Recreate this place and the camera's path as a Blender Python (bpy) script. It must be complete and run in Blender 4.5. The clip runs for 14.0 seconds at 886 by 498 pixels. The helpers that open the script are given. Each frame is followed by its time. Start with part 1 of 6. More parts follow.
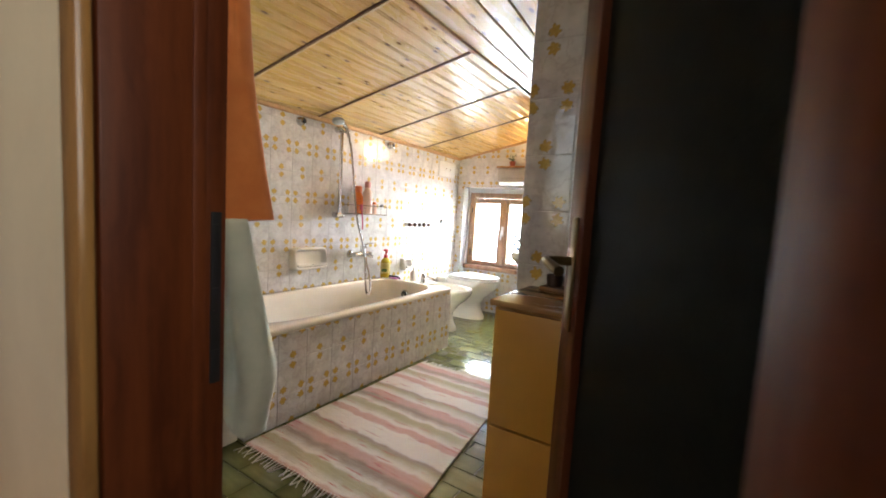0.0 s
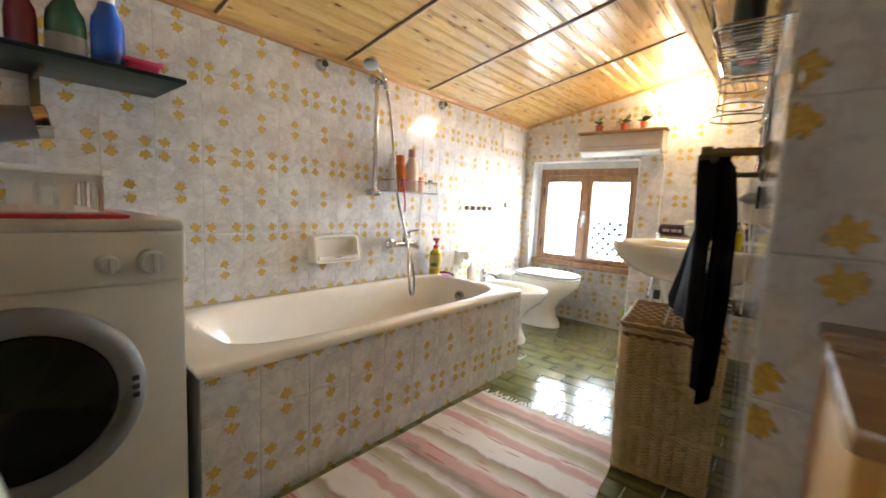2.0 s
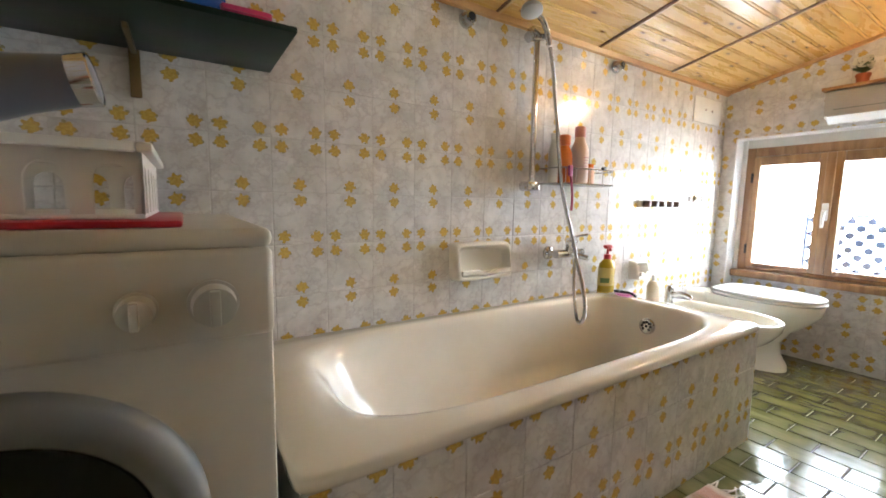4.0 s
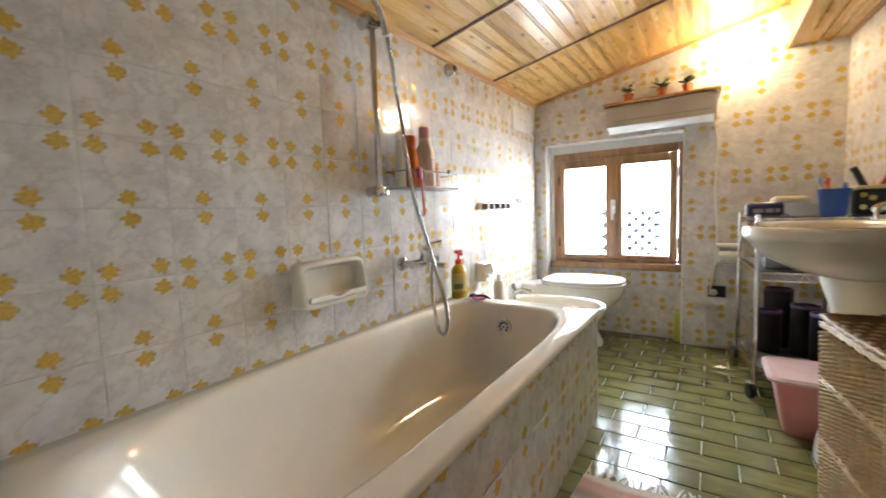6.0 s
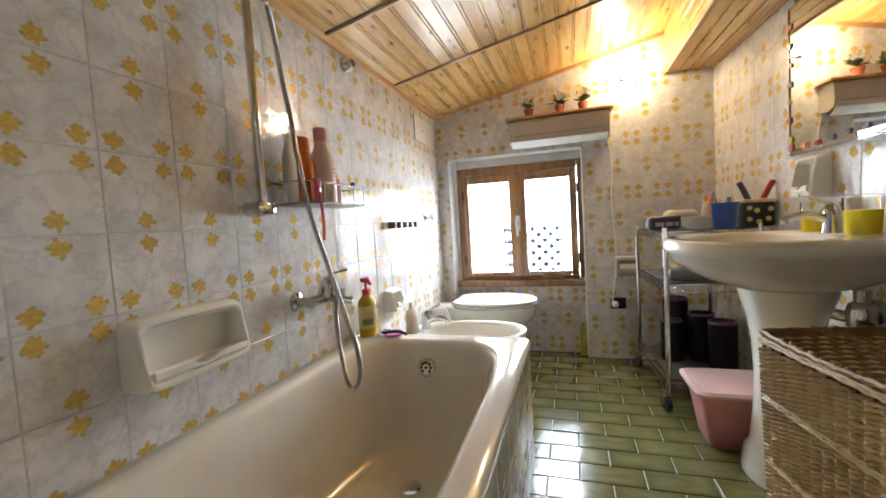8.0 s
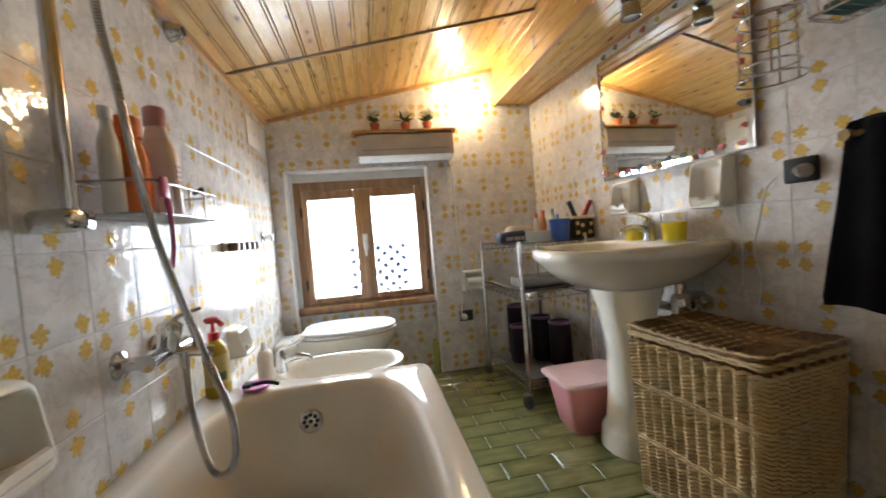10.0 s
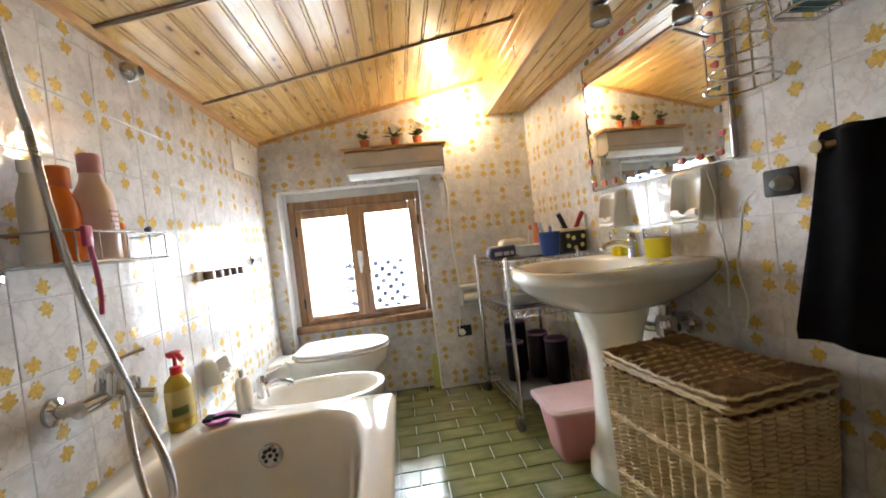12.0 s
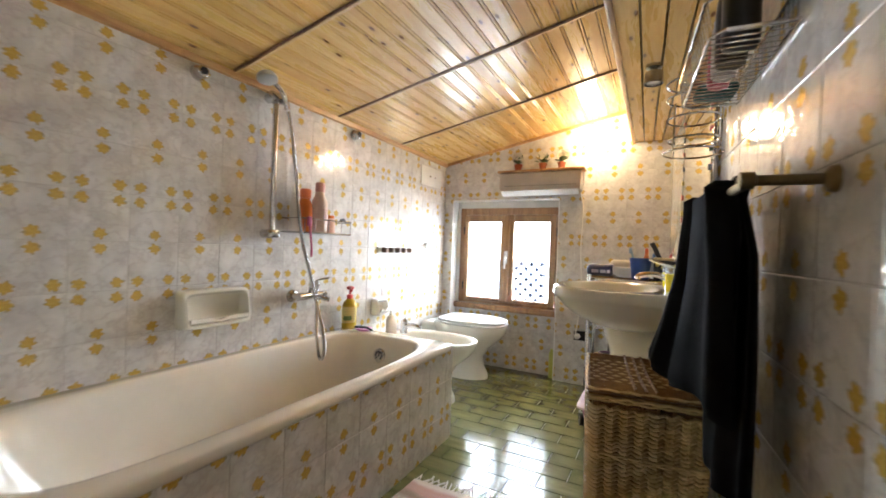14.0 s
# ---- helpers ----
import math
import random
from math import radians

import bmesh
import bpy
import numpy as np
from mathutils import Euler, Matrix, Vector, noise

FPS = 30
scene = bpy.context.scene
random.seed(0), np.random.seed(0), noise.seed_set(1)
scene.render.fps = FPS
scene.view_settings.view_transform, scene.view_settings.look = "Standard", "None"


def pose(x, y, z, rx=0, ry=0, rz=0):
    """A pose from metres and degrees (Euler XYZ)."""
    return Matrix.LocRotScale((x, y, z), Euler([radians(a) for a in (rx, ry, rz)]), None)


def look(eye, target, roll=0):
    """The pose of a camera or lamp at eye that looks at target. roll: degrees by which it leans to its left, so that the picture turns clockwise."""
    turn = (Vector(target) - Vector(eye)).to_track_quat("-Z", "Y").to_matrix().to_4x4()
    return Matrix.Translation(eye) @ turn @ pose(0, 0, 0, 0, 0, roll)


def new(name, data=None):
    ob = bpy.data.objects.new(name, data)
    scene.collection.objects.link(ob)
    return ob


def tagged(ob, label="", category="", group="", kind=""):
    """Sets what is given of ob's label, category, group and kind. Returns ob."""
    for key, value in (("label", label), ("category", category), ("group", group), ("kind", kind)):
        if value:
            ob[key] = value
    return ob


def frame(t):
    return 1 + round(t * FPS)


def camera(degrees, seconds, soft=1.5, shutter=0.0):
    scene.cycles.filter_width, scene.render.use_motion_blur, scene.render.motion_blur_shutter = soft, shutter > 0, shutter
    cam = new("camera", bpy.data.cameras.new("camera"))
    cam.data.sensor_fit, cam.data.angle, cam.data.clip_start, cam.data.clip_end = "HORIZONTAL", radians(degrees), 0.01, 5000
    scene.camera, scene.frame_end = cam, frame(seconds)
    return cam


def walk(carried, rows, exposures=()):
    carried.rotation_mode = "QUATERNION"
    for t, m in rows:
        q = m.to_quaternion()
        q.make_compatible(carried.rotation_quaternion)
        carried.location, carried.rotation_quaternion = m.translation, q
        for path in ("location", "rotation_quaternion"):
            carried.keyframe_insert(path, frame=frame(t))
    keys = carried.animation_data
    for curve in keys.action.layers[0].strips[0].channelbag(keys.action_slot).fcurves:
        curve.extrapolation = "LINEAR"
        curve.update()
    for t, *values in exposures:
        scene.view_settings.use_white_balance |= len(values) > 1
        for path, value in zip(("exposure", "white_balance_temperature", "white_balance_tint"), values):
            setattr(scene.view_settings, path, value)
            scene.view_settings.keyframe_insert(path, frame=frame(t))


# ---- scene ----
cam = camera(95.1, 14.0, soft=1.7, shutter=0.5)
EXPOSURES = [(0.0, 0.7), (1.0, 0.75), (2.0, 0.55), (3.0, 0.45), (5.5, 0.22), (7.0, 0.02), (9.5, -0.36), (10.5, -0.36), (11.5, -0.18), (12.5, 0.08), (14.0, 0.2)]
PATH = [
    (0, (2.293, 2.509, 1.04), (1.233, 4.196, 0.867), 3.4),
    (0.5, (2.161, 2.664, 0.978), (1.088, 4.347, 0.85), 4.6),
    (1, (2.049, 2.783, 0.94), (0.97, 4.461, 0.796), 3.0),
    (1.5, (1.939, 2.973, 0.931), (0.766, 4.588, 0.768), 2.4),
    (2, (1.845, 3.122, 0.939), (0.547, 4.655, 0.717), 2.8),
    (2.5, (1.692, 3.29, 0.918), (0.339, 4.753, 0.696), 3.4),
    (3, (1.571, 3.339, 0.924), (-0.022, 4.527, 0.699), 2.9),
    (3.2, (1.519, 3.349, 0.922), (-0.189, 4.362, 0.687), 1.9),
    (5.3, (1.102, 3.404, 0.891), (-0.268, 4.848, 0.695), -0.6),
    (5.5, (1.09, 3.427, 0.895), (-0.185, 4.955, 0.7), -0.2),
    (6, (1.095, 3.458, 0.897), (-0.005, 5.119, 0.717), -2.2),
    (6.5, (1.12, 3.483, 0.902), (0.257, 5.281, 0.759), -4.2),
    (7, (1.119, 3.494, 0.904), (0.36, 5.339, 0.757), -4.1),
    (7.2, (1.092, 3.525, 0.901), (0.336, 5.371, 0.764), -3.8),
    (9.3, (0.555, 3.824, 0.933), (0.557, 5.822, 0.846), -3.7),
    (9.5, (0.545, 3.825, 0.925), (0.654, 5.821, 0.855), -3.8),
    (10, (0.548, 3.821, 0.916), (0.904, 5.787, 0.829), -4.6),
    (10.5, (0.554, 3.817, 0.914), (1.089, 5.743, 0.85), -4.9),
    (11, (0.566, 3.819, 0.914), (1.163, 5.726, 0.829), -5.1),
    (11.5, (0.607, 3.827, 0.924), (1.11, 5.76, 0.813), -5.4),
    (12, (0.783, 3.834, 0.967), (0.994, 5.822, 0.908), -6.5),
    (12.5, (1.027, 3.77, 0.958), (1.075, 5.769, 0.954), -4.4),
    (13, (1.218, 3.618, 0.956), (1.007, 5.606, 0.909), -5.1),
    (13.5, (1.41, 3.495, 0.966), (0.71, 5.368, 0.941), -0.2),
    (14, (1.59, 3.356, 0.952), (0.662, 5.127, 0.944), 2.1),
]
walk(cam, [(t, look(eye, target, roll)) for t, eye, target, roll in PATH], EXPOSURES)

# ---- world, sun, large lights ----
world = bpy.data.worlds.new("sky")
scene.world = world
world.use_nodes = True
wn = world.node_tree
sky = wn.nodes.new("ShaderNodeTexSky")
sky.sky_type, sky.sun_disc = "NISHITA", False
sky.sun_elevation, sky.sun_rotation = radians(48), radians(180)
wn.links.new(sky.outputs[0], wn.nodes["Background"].inputs[0])
wn.nodes["Background"].inputs[1].default_value = 0.12
sun = new("sun", bpy.data.lights.new("sun", "SUN"))
sun.data.energy, sun.data.angle, sun.data.color = 3.0, radians(0.5), (1, 0.95, 0.88)
sun.matrix_basis = look((0.5, -6, 8), (0.5, 1.2, 0))

# ---- materials ----
def node(nt, kind, ins=None, **attrs):
    n = nt.nodes.new("ShaderNode" + kind)
    if "operation" in attrs: n.operation = attrs["operation"]
    if "blend" in attrs: n.data_type, n.blend_type = "RGBA", attrs["blend"]
    if "dims" in attrs: n.noise_dimensions = attrs["dims"]
    if "flat" in attrs: n.voronoi_dimensions = "2D"
    for k, v in (ins or {}).items():
        if isinstance(v, bpy.types.NodeSocket): nt.links.new(v, n.inputs[k])
        else: n.inputs[k].default_value = v
    return n

def rgba(c): return (c[0], c[1], c[2], 1)

def mix(nt, fac, a, b, blend="MIX"):
    n = node(nt, "Mix", blend=blend)
    for i, v in ((0, fac), (6, a), (7, b)):
        if isinstance(v, bpy.types.NodeSocket): nt.links.new(v, n.inputs[i])
        else: n.inputs[i].default_value = v if i == 0 else rgba(v)
    return n.outputs[2]

def calc(nt, op, a, b=0.0, c=None):
    ins = {0: a, 1: b}
    if c is not None: ins[2] = c
    return node(nt, "Math", ins, operation=op).outputs[0]

def ramp(nt, fac, stops):
    n = nt.nodes.new("ShaderNodeValToRGB")
    el = n.color_ramp.elements
    while len(el) < len(stops): el.new(0.5)
    for e, (p, c) in zip(el, stops):
        e.position, e.color = p, rgba(c) if not isinstance(c, (int, float)) else (c, c, c, 1)
    nt.links.new(fac, n.inputs[0])
    return n.outputs[0]

def begin(name):
    m = bpy.data.materials.new(name)
    m.use_nodes = True
    nt = m.node_tree
    return m, nt, nt.nodes["Principled BSDF"]

def coords(nt, scale=(1, 1, 1)):
    tc = nt.nodes.new("ShaderNodeTexCoord")
    mp = node(nt, "Mapping", {"Vector": tc.outputs["Object"], "Scale": scale})
    return mp.outputs[0]

def noise_tex(nt, vec, scale, detail=4.0, rough=0.55):
    return node(nt, "TexNoise", {"Vector": vec, "Scale": scale, "Detail": detail, "Roughness": rough}).outputs[0]

def bump(nt, bsdf, height, strength=0.3, dist=0.002):
    b = node(nt, "Bump", {"Height": height, "Strength": strength, "Distance": dist})
    nt.links.new(b.outputs[0], bsdf.inputs["Normal"])

def mat(name, c1, c2=None, rough=0.5, metal=0.0, scale=8.0, fine=90.0, bump_s=0.15, coat=0.0, stretch=(1, 1, 1), vary=0.06, sheen=0.0, transmission=0.0, alpha=1.0, spec=0.5):
    m, nt, b = begin(name)
    c2 = c2 or tuple(v * 0.82 for v in c1)
    v = coords(nt, stretch)
    big, small = noise_tex(nt, v, scale), noise_tex(nt, v, fine, 3.0)
    col = mix(nt, ramp(nt, big, ((0.35, 0.0), (0.65, 1.0))), c1, c2)
    col = mix(nt, vary * 4, col, mix(nt, small, col, tuple(x * 0.75 for x in c1)))
    nt.links.new(col, b.inputs["Base Color"])
    r = node(nt, "MapRange", {0: big, 3: rough - min(vary, rough * 0.5), 4: min(1, rough + vary)}).outputs[0]
    nt.links.new(r, b.inputs["Roughness"])
    b.inputs["Metallic"].default_value = metal
    b.inputs["Specular IOR Level"].default_value = spec
    b.inputs["Coat Weight"].default_value = coat
    b.inputs["Sheen Weight"].default_value = sheen
    b.inputs["Transmission Weight"].default_value = transmission
    b.inputs["Alpha"].default_value = alpha
    if bump_s: bump(nt, b, small, bump_s, 0.001)
    return m

def wood(name, c1, c2, axis, rough=0.35, knots=0.0, coat=0.2, per_island=0.0, grain=1.0):
    """Varnished wood with its grain along the axis 0, 1 or 2."""
    m, nt, b = begin(name)
    st = [26.0 * grain] * 3
    st[axis] = 1.6 * grain
    v = coords(nt)
    if per_island:
        geo = nt.nodes.new("ShaderNodeNewGeometry")
        shift = node(nt, "VectorMath", {0: v, 1: node(nt, "CombineXYZ", {0: calc(nt, "MULTIPLY", geo.outputs["Random Per Island"], 7.0), 1: calc(nt, "MULTIPLY", geo.outputs["Random Per Island"], 31.0), 2: 0.0}).outputs[0]}, operation="ADD").outputs[0]
    else:
        shift = v
    g = node(nt, "Mapping", {"Vector": shift, "Scale": st}).outputs[0]
    wob = noise_tex(nt, shift, 3.0)
    g2 = node(nt, "VectorMath", {0: g, 1: node(nt, "CombineXYZ", {0: calc(nt, "MULTIPLY", wob, 3.0), 1: calc(nt, "MULTIPLY", wob, 1.0), 2: 0.0}).outputs[0]}, operation="ADD").outputs[0]
    gr = noise_tex(nt, g2, 1.0, 6.0, 0.6)
    col = mix(nt, ramp(nt, gr, ((0.36, 0.0), (0.62, 1.0))), c1, c2)
    if per_island:
        rnd = geo.outputs["Random Per Island"]
        col = mix(nt, calc(nt, "MULTIPLY", rnd, per_island), col, mix(nt, 1.0, col, (0.62, 0.5, 0.36), "MULTIPLY"))
    if knots:
        ks = [9.0] * 3
        ks[axis] = 3.4
        vo = node(nt, "TexVoronoi", flat=True, ins={"Vector": node(nt, "Mapping", {"Vector": shift, "Scale": ks}).outputs[0], "Scale": 1.0, "Randomness": 1.0})
        kn = ramp(nt, vo.outputs["Distance"], ((0.035, 1.0), (0.075, 0.0)))
        ring = ramp(nt, vo.outputs["Distance"], ((0.05, 0.45), (0.17, 0.0)))
        col = mix(nt, calc(nt, "MULTIPLY", ring, knots), col, tuple(x * 0.6 for x in c2))
        col = mix(nt, calc(nt, "MULTIPLY", kn, knots), col, (0.17, 0.075, 0.022))
    nt.links.new(col, b.inputs["Base Color"])
    nt.links.new(node(nt, "MapRange", {0: gr, 3: rough - 0.06, 4: rough + 0.1}).outputs[0], b.inputs["Roughness"])
    b.inputs["Coat Weight"].default_value, b.inputs["Coat Roughness"].default_value = coat, 0.18
    bump(nt, b, gr, 0.2, 0.001)
    return m

TILE = 0.1622

def flower_tile():
    """Glazed wall tile: marbled white, a yellow flower on one edge's middle and one at each opposite corner."""
    m, nt, b = begin("flower_tile")
    tc = nt.nodes.new("ShaderNodeTexCoord")
    info = nt.nodes.new("ShaderNodeObjectInfo")
    off = node(nt, "CombineXYZ", {0: calc(nt, "MULTIPLY", info.outputs["Random"], 9.0), 1: calc(nt, "MULTIPLY", info.outputs["Random"], 23.0), 2: 0.0}).outputs[0]
    loc = tc.outputs["Object"]
    v = node(nt, "VectorMath", {0: loc, 1: off}, operation="ADD").outputs[0]
    wav = noise_tex(nt, v, 10.0, 5.0, 0.65)
    vein = noise_tex(nt, v, 13.0, 5.0, 0.6)
    base = mix(nt, ramp(nt, wav, ((0.38, 0.0), (0.66, 1.0))), (0.68, 0.655, 0.625), (0.51, 0.49, 0.465))
    base = mix(nt, ramp(nt, vein, ((0.46, 0.0), (0.50, 0.34), (0.54, 0.0))), base, (0.36, 0.30, 0.29))
    sp = node(nt, "SeparateXYZ", {0: loc}).outputs
    wob = noise_tex(nt, v, 95.0, 2.0)
    petals, leaves = None, None
    edge, wide = TILE / 2 - 0.0250, TILE / 2 - 0.0305
    def away(px, py):
        dx, dy = calc(nt, "SUBTRACT", sp[0], px), calc(nt, "SUBTRACT", sp[1], py)
        return dx, dy, calc(nt, "SQRT", calc(nt, "ADD", calc(nt, "MULTIPLY", dx, dx), calc(nt, "MULTIPLY", dy, dy)))
    rough_edge = calc(nt, "MULTIPLY_ADD", wob, 0.012, -0.006)
    for k, (fx, fy) in enumerate(((0.0, edge), (-wide, -edge), (wide, -edge))):
        dx, dy, r = away(fx, fy)
        th = calc(nt, "ARCTAN2", dy, dx)
        lobes = calc(nt, "MULTIPLY", calc(nt, "COSINE", calc(nt, "MULTIPLY_ADD", th, 6.0, 1.5 + 2.1 * k)), 0.0026)
        f = calc(nt, "LESS_THAN", calc(nt, "ADD", calc(nt, "SUBTRACT", r, lobes), rough_edge), 0.0162)
        petals = f if petals is None else calc(nt, "MAXIMUM", petals, f)
        for lx, ly, lr in ((0.0165, 0.005, 0.0044), (-0.0165, 0.003, 0.0040), (0.003, -0.0165, 0.0038), (-0.004, 0.0165, 0.0038)):
            lf = calc(nt, "LESS_THAN", calc(nt, "ADD", away(fx + lx * (1 - 2 * (k % 2)), fy + ly)[2], calc(nt, "MULTIPLY", rough_edge, 0.6)), lr)
            leaves = lf if leaves is None else calc(nt, "MAXIMUM", leaves, lf)
    fine = noise_tex(nt, v, 160.0, 2.0)
    yellow = mix(nt, ramp(nt, fine, ((0.35, 0.0), (0.6, 1.0))), (0.60, 0.41, 0.09), (0.48, 0.30, 0.05))
    col = mix(nt, calc(nt, "MULTIPLY", leaves, 0.8), base, (0.28, 0.23, 0.07))
    col = mix(nt, calc(nt, "MULTIPLY", petals, 0.95), col, yellow)
    nt.links.new(col, b.inputs["Base Color"])
    b.inputs["Roughness"].default_value = 0.045
    b.inputs["Specular IOR Level"].default_value = 0.6
    relief = calc(nt, "ADD", noise_tex(nt, v, 42.0, 2.0), calc(nt, "MULTIPLY", noise_tex(nt, v, 15.0, 1.0), 1.2))
    bump(nt, b, relief, 0.40, 0.0026)
    return m

def floor_tile_mat():
    m, nt, b = begin("green_floor_tile")
    info = nt.nodes.new("ShaderNodeObjectInfo")
    v = coords(nt)
    rnd = info.outputs["Random"]
    off = node(nt, "CombineXYZ", {0: calc(nt, "MULTIPLY", rnd, 17.0), 1: calc(nt, "MULTIPLY", rnd, 5.0), 2: 0.0}).outputs[0]
    v = node(nt, "VectorMath", {0: v, 1: off}, operation="ADD").outputs[0]
    st = node(nt, "Mapping", {"Vector": v, "Scale": (5.0, 20.0, 1.0)}).outputs[0]
    n1, n2 = noise_tex(nt, st, 1.3, 4.0), noise_tex(nt, v, 120.0, 2.0)
    loc = node(nt, "SeparateXYZ", {0: coords(nt)}).outputs
    ex = calc(nt, "DIVIDE", calc(nt, "ABSOLUTE", loc[0]), 0.1075)
    ey = calc(nt, "DIVIDE", calc(nt, "ABSOLUTE", loc[1]), 0.0538)
    rim = ramp(nt, calc(nt, "ADD", calc(nt, "MAXIMUM", ex, ey), calc(nt, "MULTIPLY_ADD", n1, 0.5, -0.25)), ((0.55, 0.0), (1.0, 1.0)))
    col = mix(nt, ramp(nt, n1, ((0.32, 0.0), (0.68, 1.0))), (0.105, 0.10, 0.030), (0.225, 0.205, 0.085))
    col = mix(nt, calc(nt, "MULTIPLY", rnd, 0.45), col, (0.10, 0.105, 0.034))
    col = mix(nt, calc(nt, "MULTIPLY", rim, 0.6), col, (0.060, 0.066, 0.018))
    col = mix(nt, calc(nt, "MULTIPLY", n2, 0.2), col, (0.08, 0.09, 0.03))
    nt.links.new(col, b.inputs["Base Color"])
    nt.links.new(node(nt, "MapRange", {0: n1, 3: 0.07, 4: 0.17}).outputs[0], b.inputs["Roughness"])
    b.inputs["Specular IOR Level"].default_value = 0.9
    bump(nt, b, calc(nt, "ADD", noise_tex(nt, v, 28.0, 2.0), calc(nt, "MULTIPLY", n2, 0.2)), 0.35, 0.003)
    return m

def rug_mat():
    """Rag rug: cream with stripes across, woven in short uneven streaks."""
    m, nt, b = begin("rag_rug")
    v = coords(nt)
    sp = node(nt, "SeparateXYZ", {0: v}).outputs
    st = node(nt, "Mapping", {"Vector": v, "Scale": (3.0, 60.0, 1.0)}).outputs[0]
    w = noise_tex(nt, st, 1.0, 3.0)
    y = calc(nt, "ADD", sp[1], calc(nt, "MULTIPLY_ADD", noise_tex(nt, node(nt, "Mapping", {"Vector": v, "Scale": (2.5, 1.0, 1.0)}).outputs[0], 4.0), 0.06, -0.03))
    t = calc(nt, "FRACT", calc(nt, "DIVIDE", calc(nt, "SUBTRACT", y, 3.4), 0.50))
    cream, brown, olive, pink = (0.62, 0.54, 0.47), (0.20, 0.11, 0.06), (0.30, 0.24, 0.10), (0.46, 0.22, 0.16)
    n = ramp(nt, t, ((0.0, cream), (0.10, cream), (0.13, pink), (0.20, pink), (0.23, cream), (0.33, olive), (0.40, olive), (0.43, cream), (0.52, brown), (0.56, brown), (0.60, pink), (0.68, pink), (0.72, cream), (0.82, olive), (0.87, brown), (0.90, cream)))
    streak = ramp(nt, noise_tex(nt, node(nt, "Mapping", {"Vector": v, "Scale": (5.0, 75.0, 1.0)}).outputs[0], 1.0, 1.0), ((0.66, 0.0), (0.68, 1.0)))
    col = mix(nt, calc(nt, "MULTIPLY", w, 0.40), n, cream)
    col = mix(nt, streak, col, (0.40, 0.09, 0.08))
    nt.links.new(col, b.inputs["Base Color"])
    b.inputs["Roughness"].default_value, b.inputs["Sheen Weight"].default_value = 0.95, 0.2
    ribs = calc(nt, "SINE", calc(nt, "MULTIPLY", sp[1], 900.0))
    bump(nt, b, calc(nt, "ADD", calc(nt, "MULTIPLY", w, 2.0), calc(nt, "MULTIPLY", ribs, 0.3)), 0.5, 0.004)
    return m

def glow(name, color, strength):
    m, nt, b = begin(name)
    b.inputs["Base Color"].default_value = rgba((0.8, 0.8, 0.8))
    b.inputs["Emission Color"].default_value = rgba(color)
    b.inputs["Emission Strength"].default_value = strength
    return m

def glass(name, tint=(1, 1, 1), rough=0.0):
    m, nt, b = begin(name)
    b.inputs["Base Color"].default_value = rgba(tint)
    b.inputs["Transmission Weight"].default_value = 1.0
    b.inputs["Roughness"].default_value, b.inputs["IOR"].default_value = rough, 1.45
    return m

M_TILE, M_FLOOR, M_RUG = flower_tile(), floor_tile_mat(), rug_mat()
M_GROUT = mat("grout", (0.55, 0.53, 0.49), rough=0.9, vary=0.05)
M_FGROUT = mat("floor_grout", (0.58, 0.57, 0.46), rough=0.45)
M_PINE = wood("pine_boards", (0.72, 0.48, 0.17), (0.60, 0.34, 0.085), 1, 0.26, 1.0, 0.45, 0.42)
# dark brown wood, also the colour of the laths' painted shadow gaps
M_DARKWOOD_SHADE = wood("dark_wood_and_shadow", (0.24, 0.12, 0.05), (0.13, 0.06, 0.025), 0, 0.4)
M_TRIM = wood("pine_trim", (0.52, 0.30, 0.12), (0.38, 0.19, 0.07), 1, 0.35)
M_WINWOOD = wood("window_wood", (0.34, 0.18, 0.075), (0.21, 0.10, 0.04), 2, 0.35, 0.0, 0.3)
M_DOORWOOD = wood("mahogany", (0.13, 0.034, 0.010), (0.07, 0.016, 0.005), 2, 0.45, 0.0, 0.03)
M_DOORWOOD.node_tree.nodes["Principled BSDF"].inputs["Specular IOR Level"].default_value = 0.2
M_CASING = wood("light_casing", (0.36, 0.19, 0.06), (0.25, 0.12, 0.035), 2, 0.3, 0.0, 0.4)
M_PORC = mat("porcelain", (0.80, 0.77, 0.70), (0.77, 0.74, 0.66), 0.08, vary=0.02, bump_s=0.0, coat=0.4)
M_ENAMEL = mat("tub_enamel", (0.75, 0.69, 0.59), (0.72, 0.66, 0.56), 0.1, vary=0.02, bump_s=0.0, coat=0.5)
M_WHITEPL = mat("white_plastic", (0.74, 0.72, 0.66), (0.68, 0.66, 0.60), 0.35, vary=0.03, bump_s=0.05)
M_MACHINE = mat("machine_enamel", (0.50, 0.455, 0.375), (0.46, 0.42, 0.34), 0.3, vary=0.03, bump_s=0.03)
M_GREYPL = mat("grey_plastic", (0.24, 0.23, 0.21), rough=0.4)
M_BLACKPL = mat("black_plastic", (0.012, 0.012, 0.013), (0.02, 0.02, 0.02), 0.5, spec=0.3)
M_CHROME = mat("chrome", (0.66, 0.66, 0.67), (0.56, 0.56, 0.57), 0.07, 1.0, vary=0.05, bump_s=0.0)
M_STEEL = mat("wire_steel", (0.55, 0.55, 0.56), (0.42, 0.42, 0.43), 0.25, 1.0, bump_s=0.0)
M_BRASS = mat("brass", (0.22, 0.155, 0.075), (0.15, 0.11, 0.05), 0.4, 1.0, bump_s=0.0)
M_MIRROR = mat("mirror_silver", (0.86, 0.88, 0.87), (0.86, 0.88, 0.87), 0.02, 1.0, vary=0.0, bump_s=0.0)
M_GLASS = glass("clear_glass")
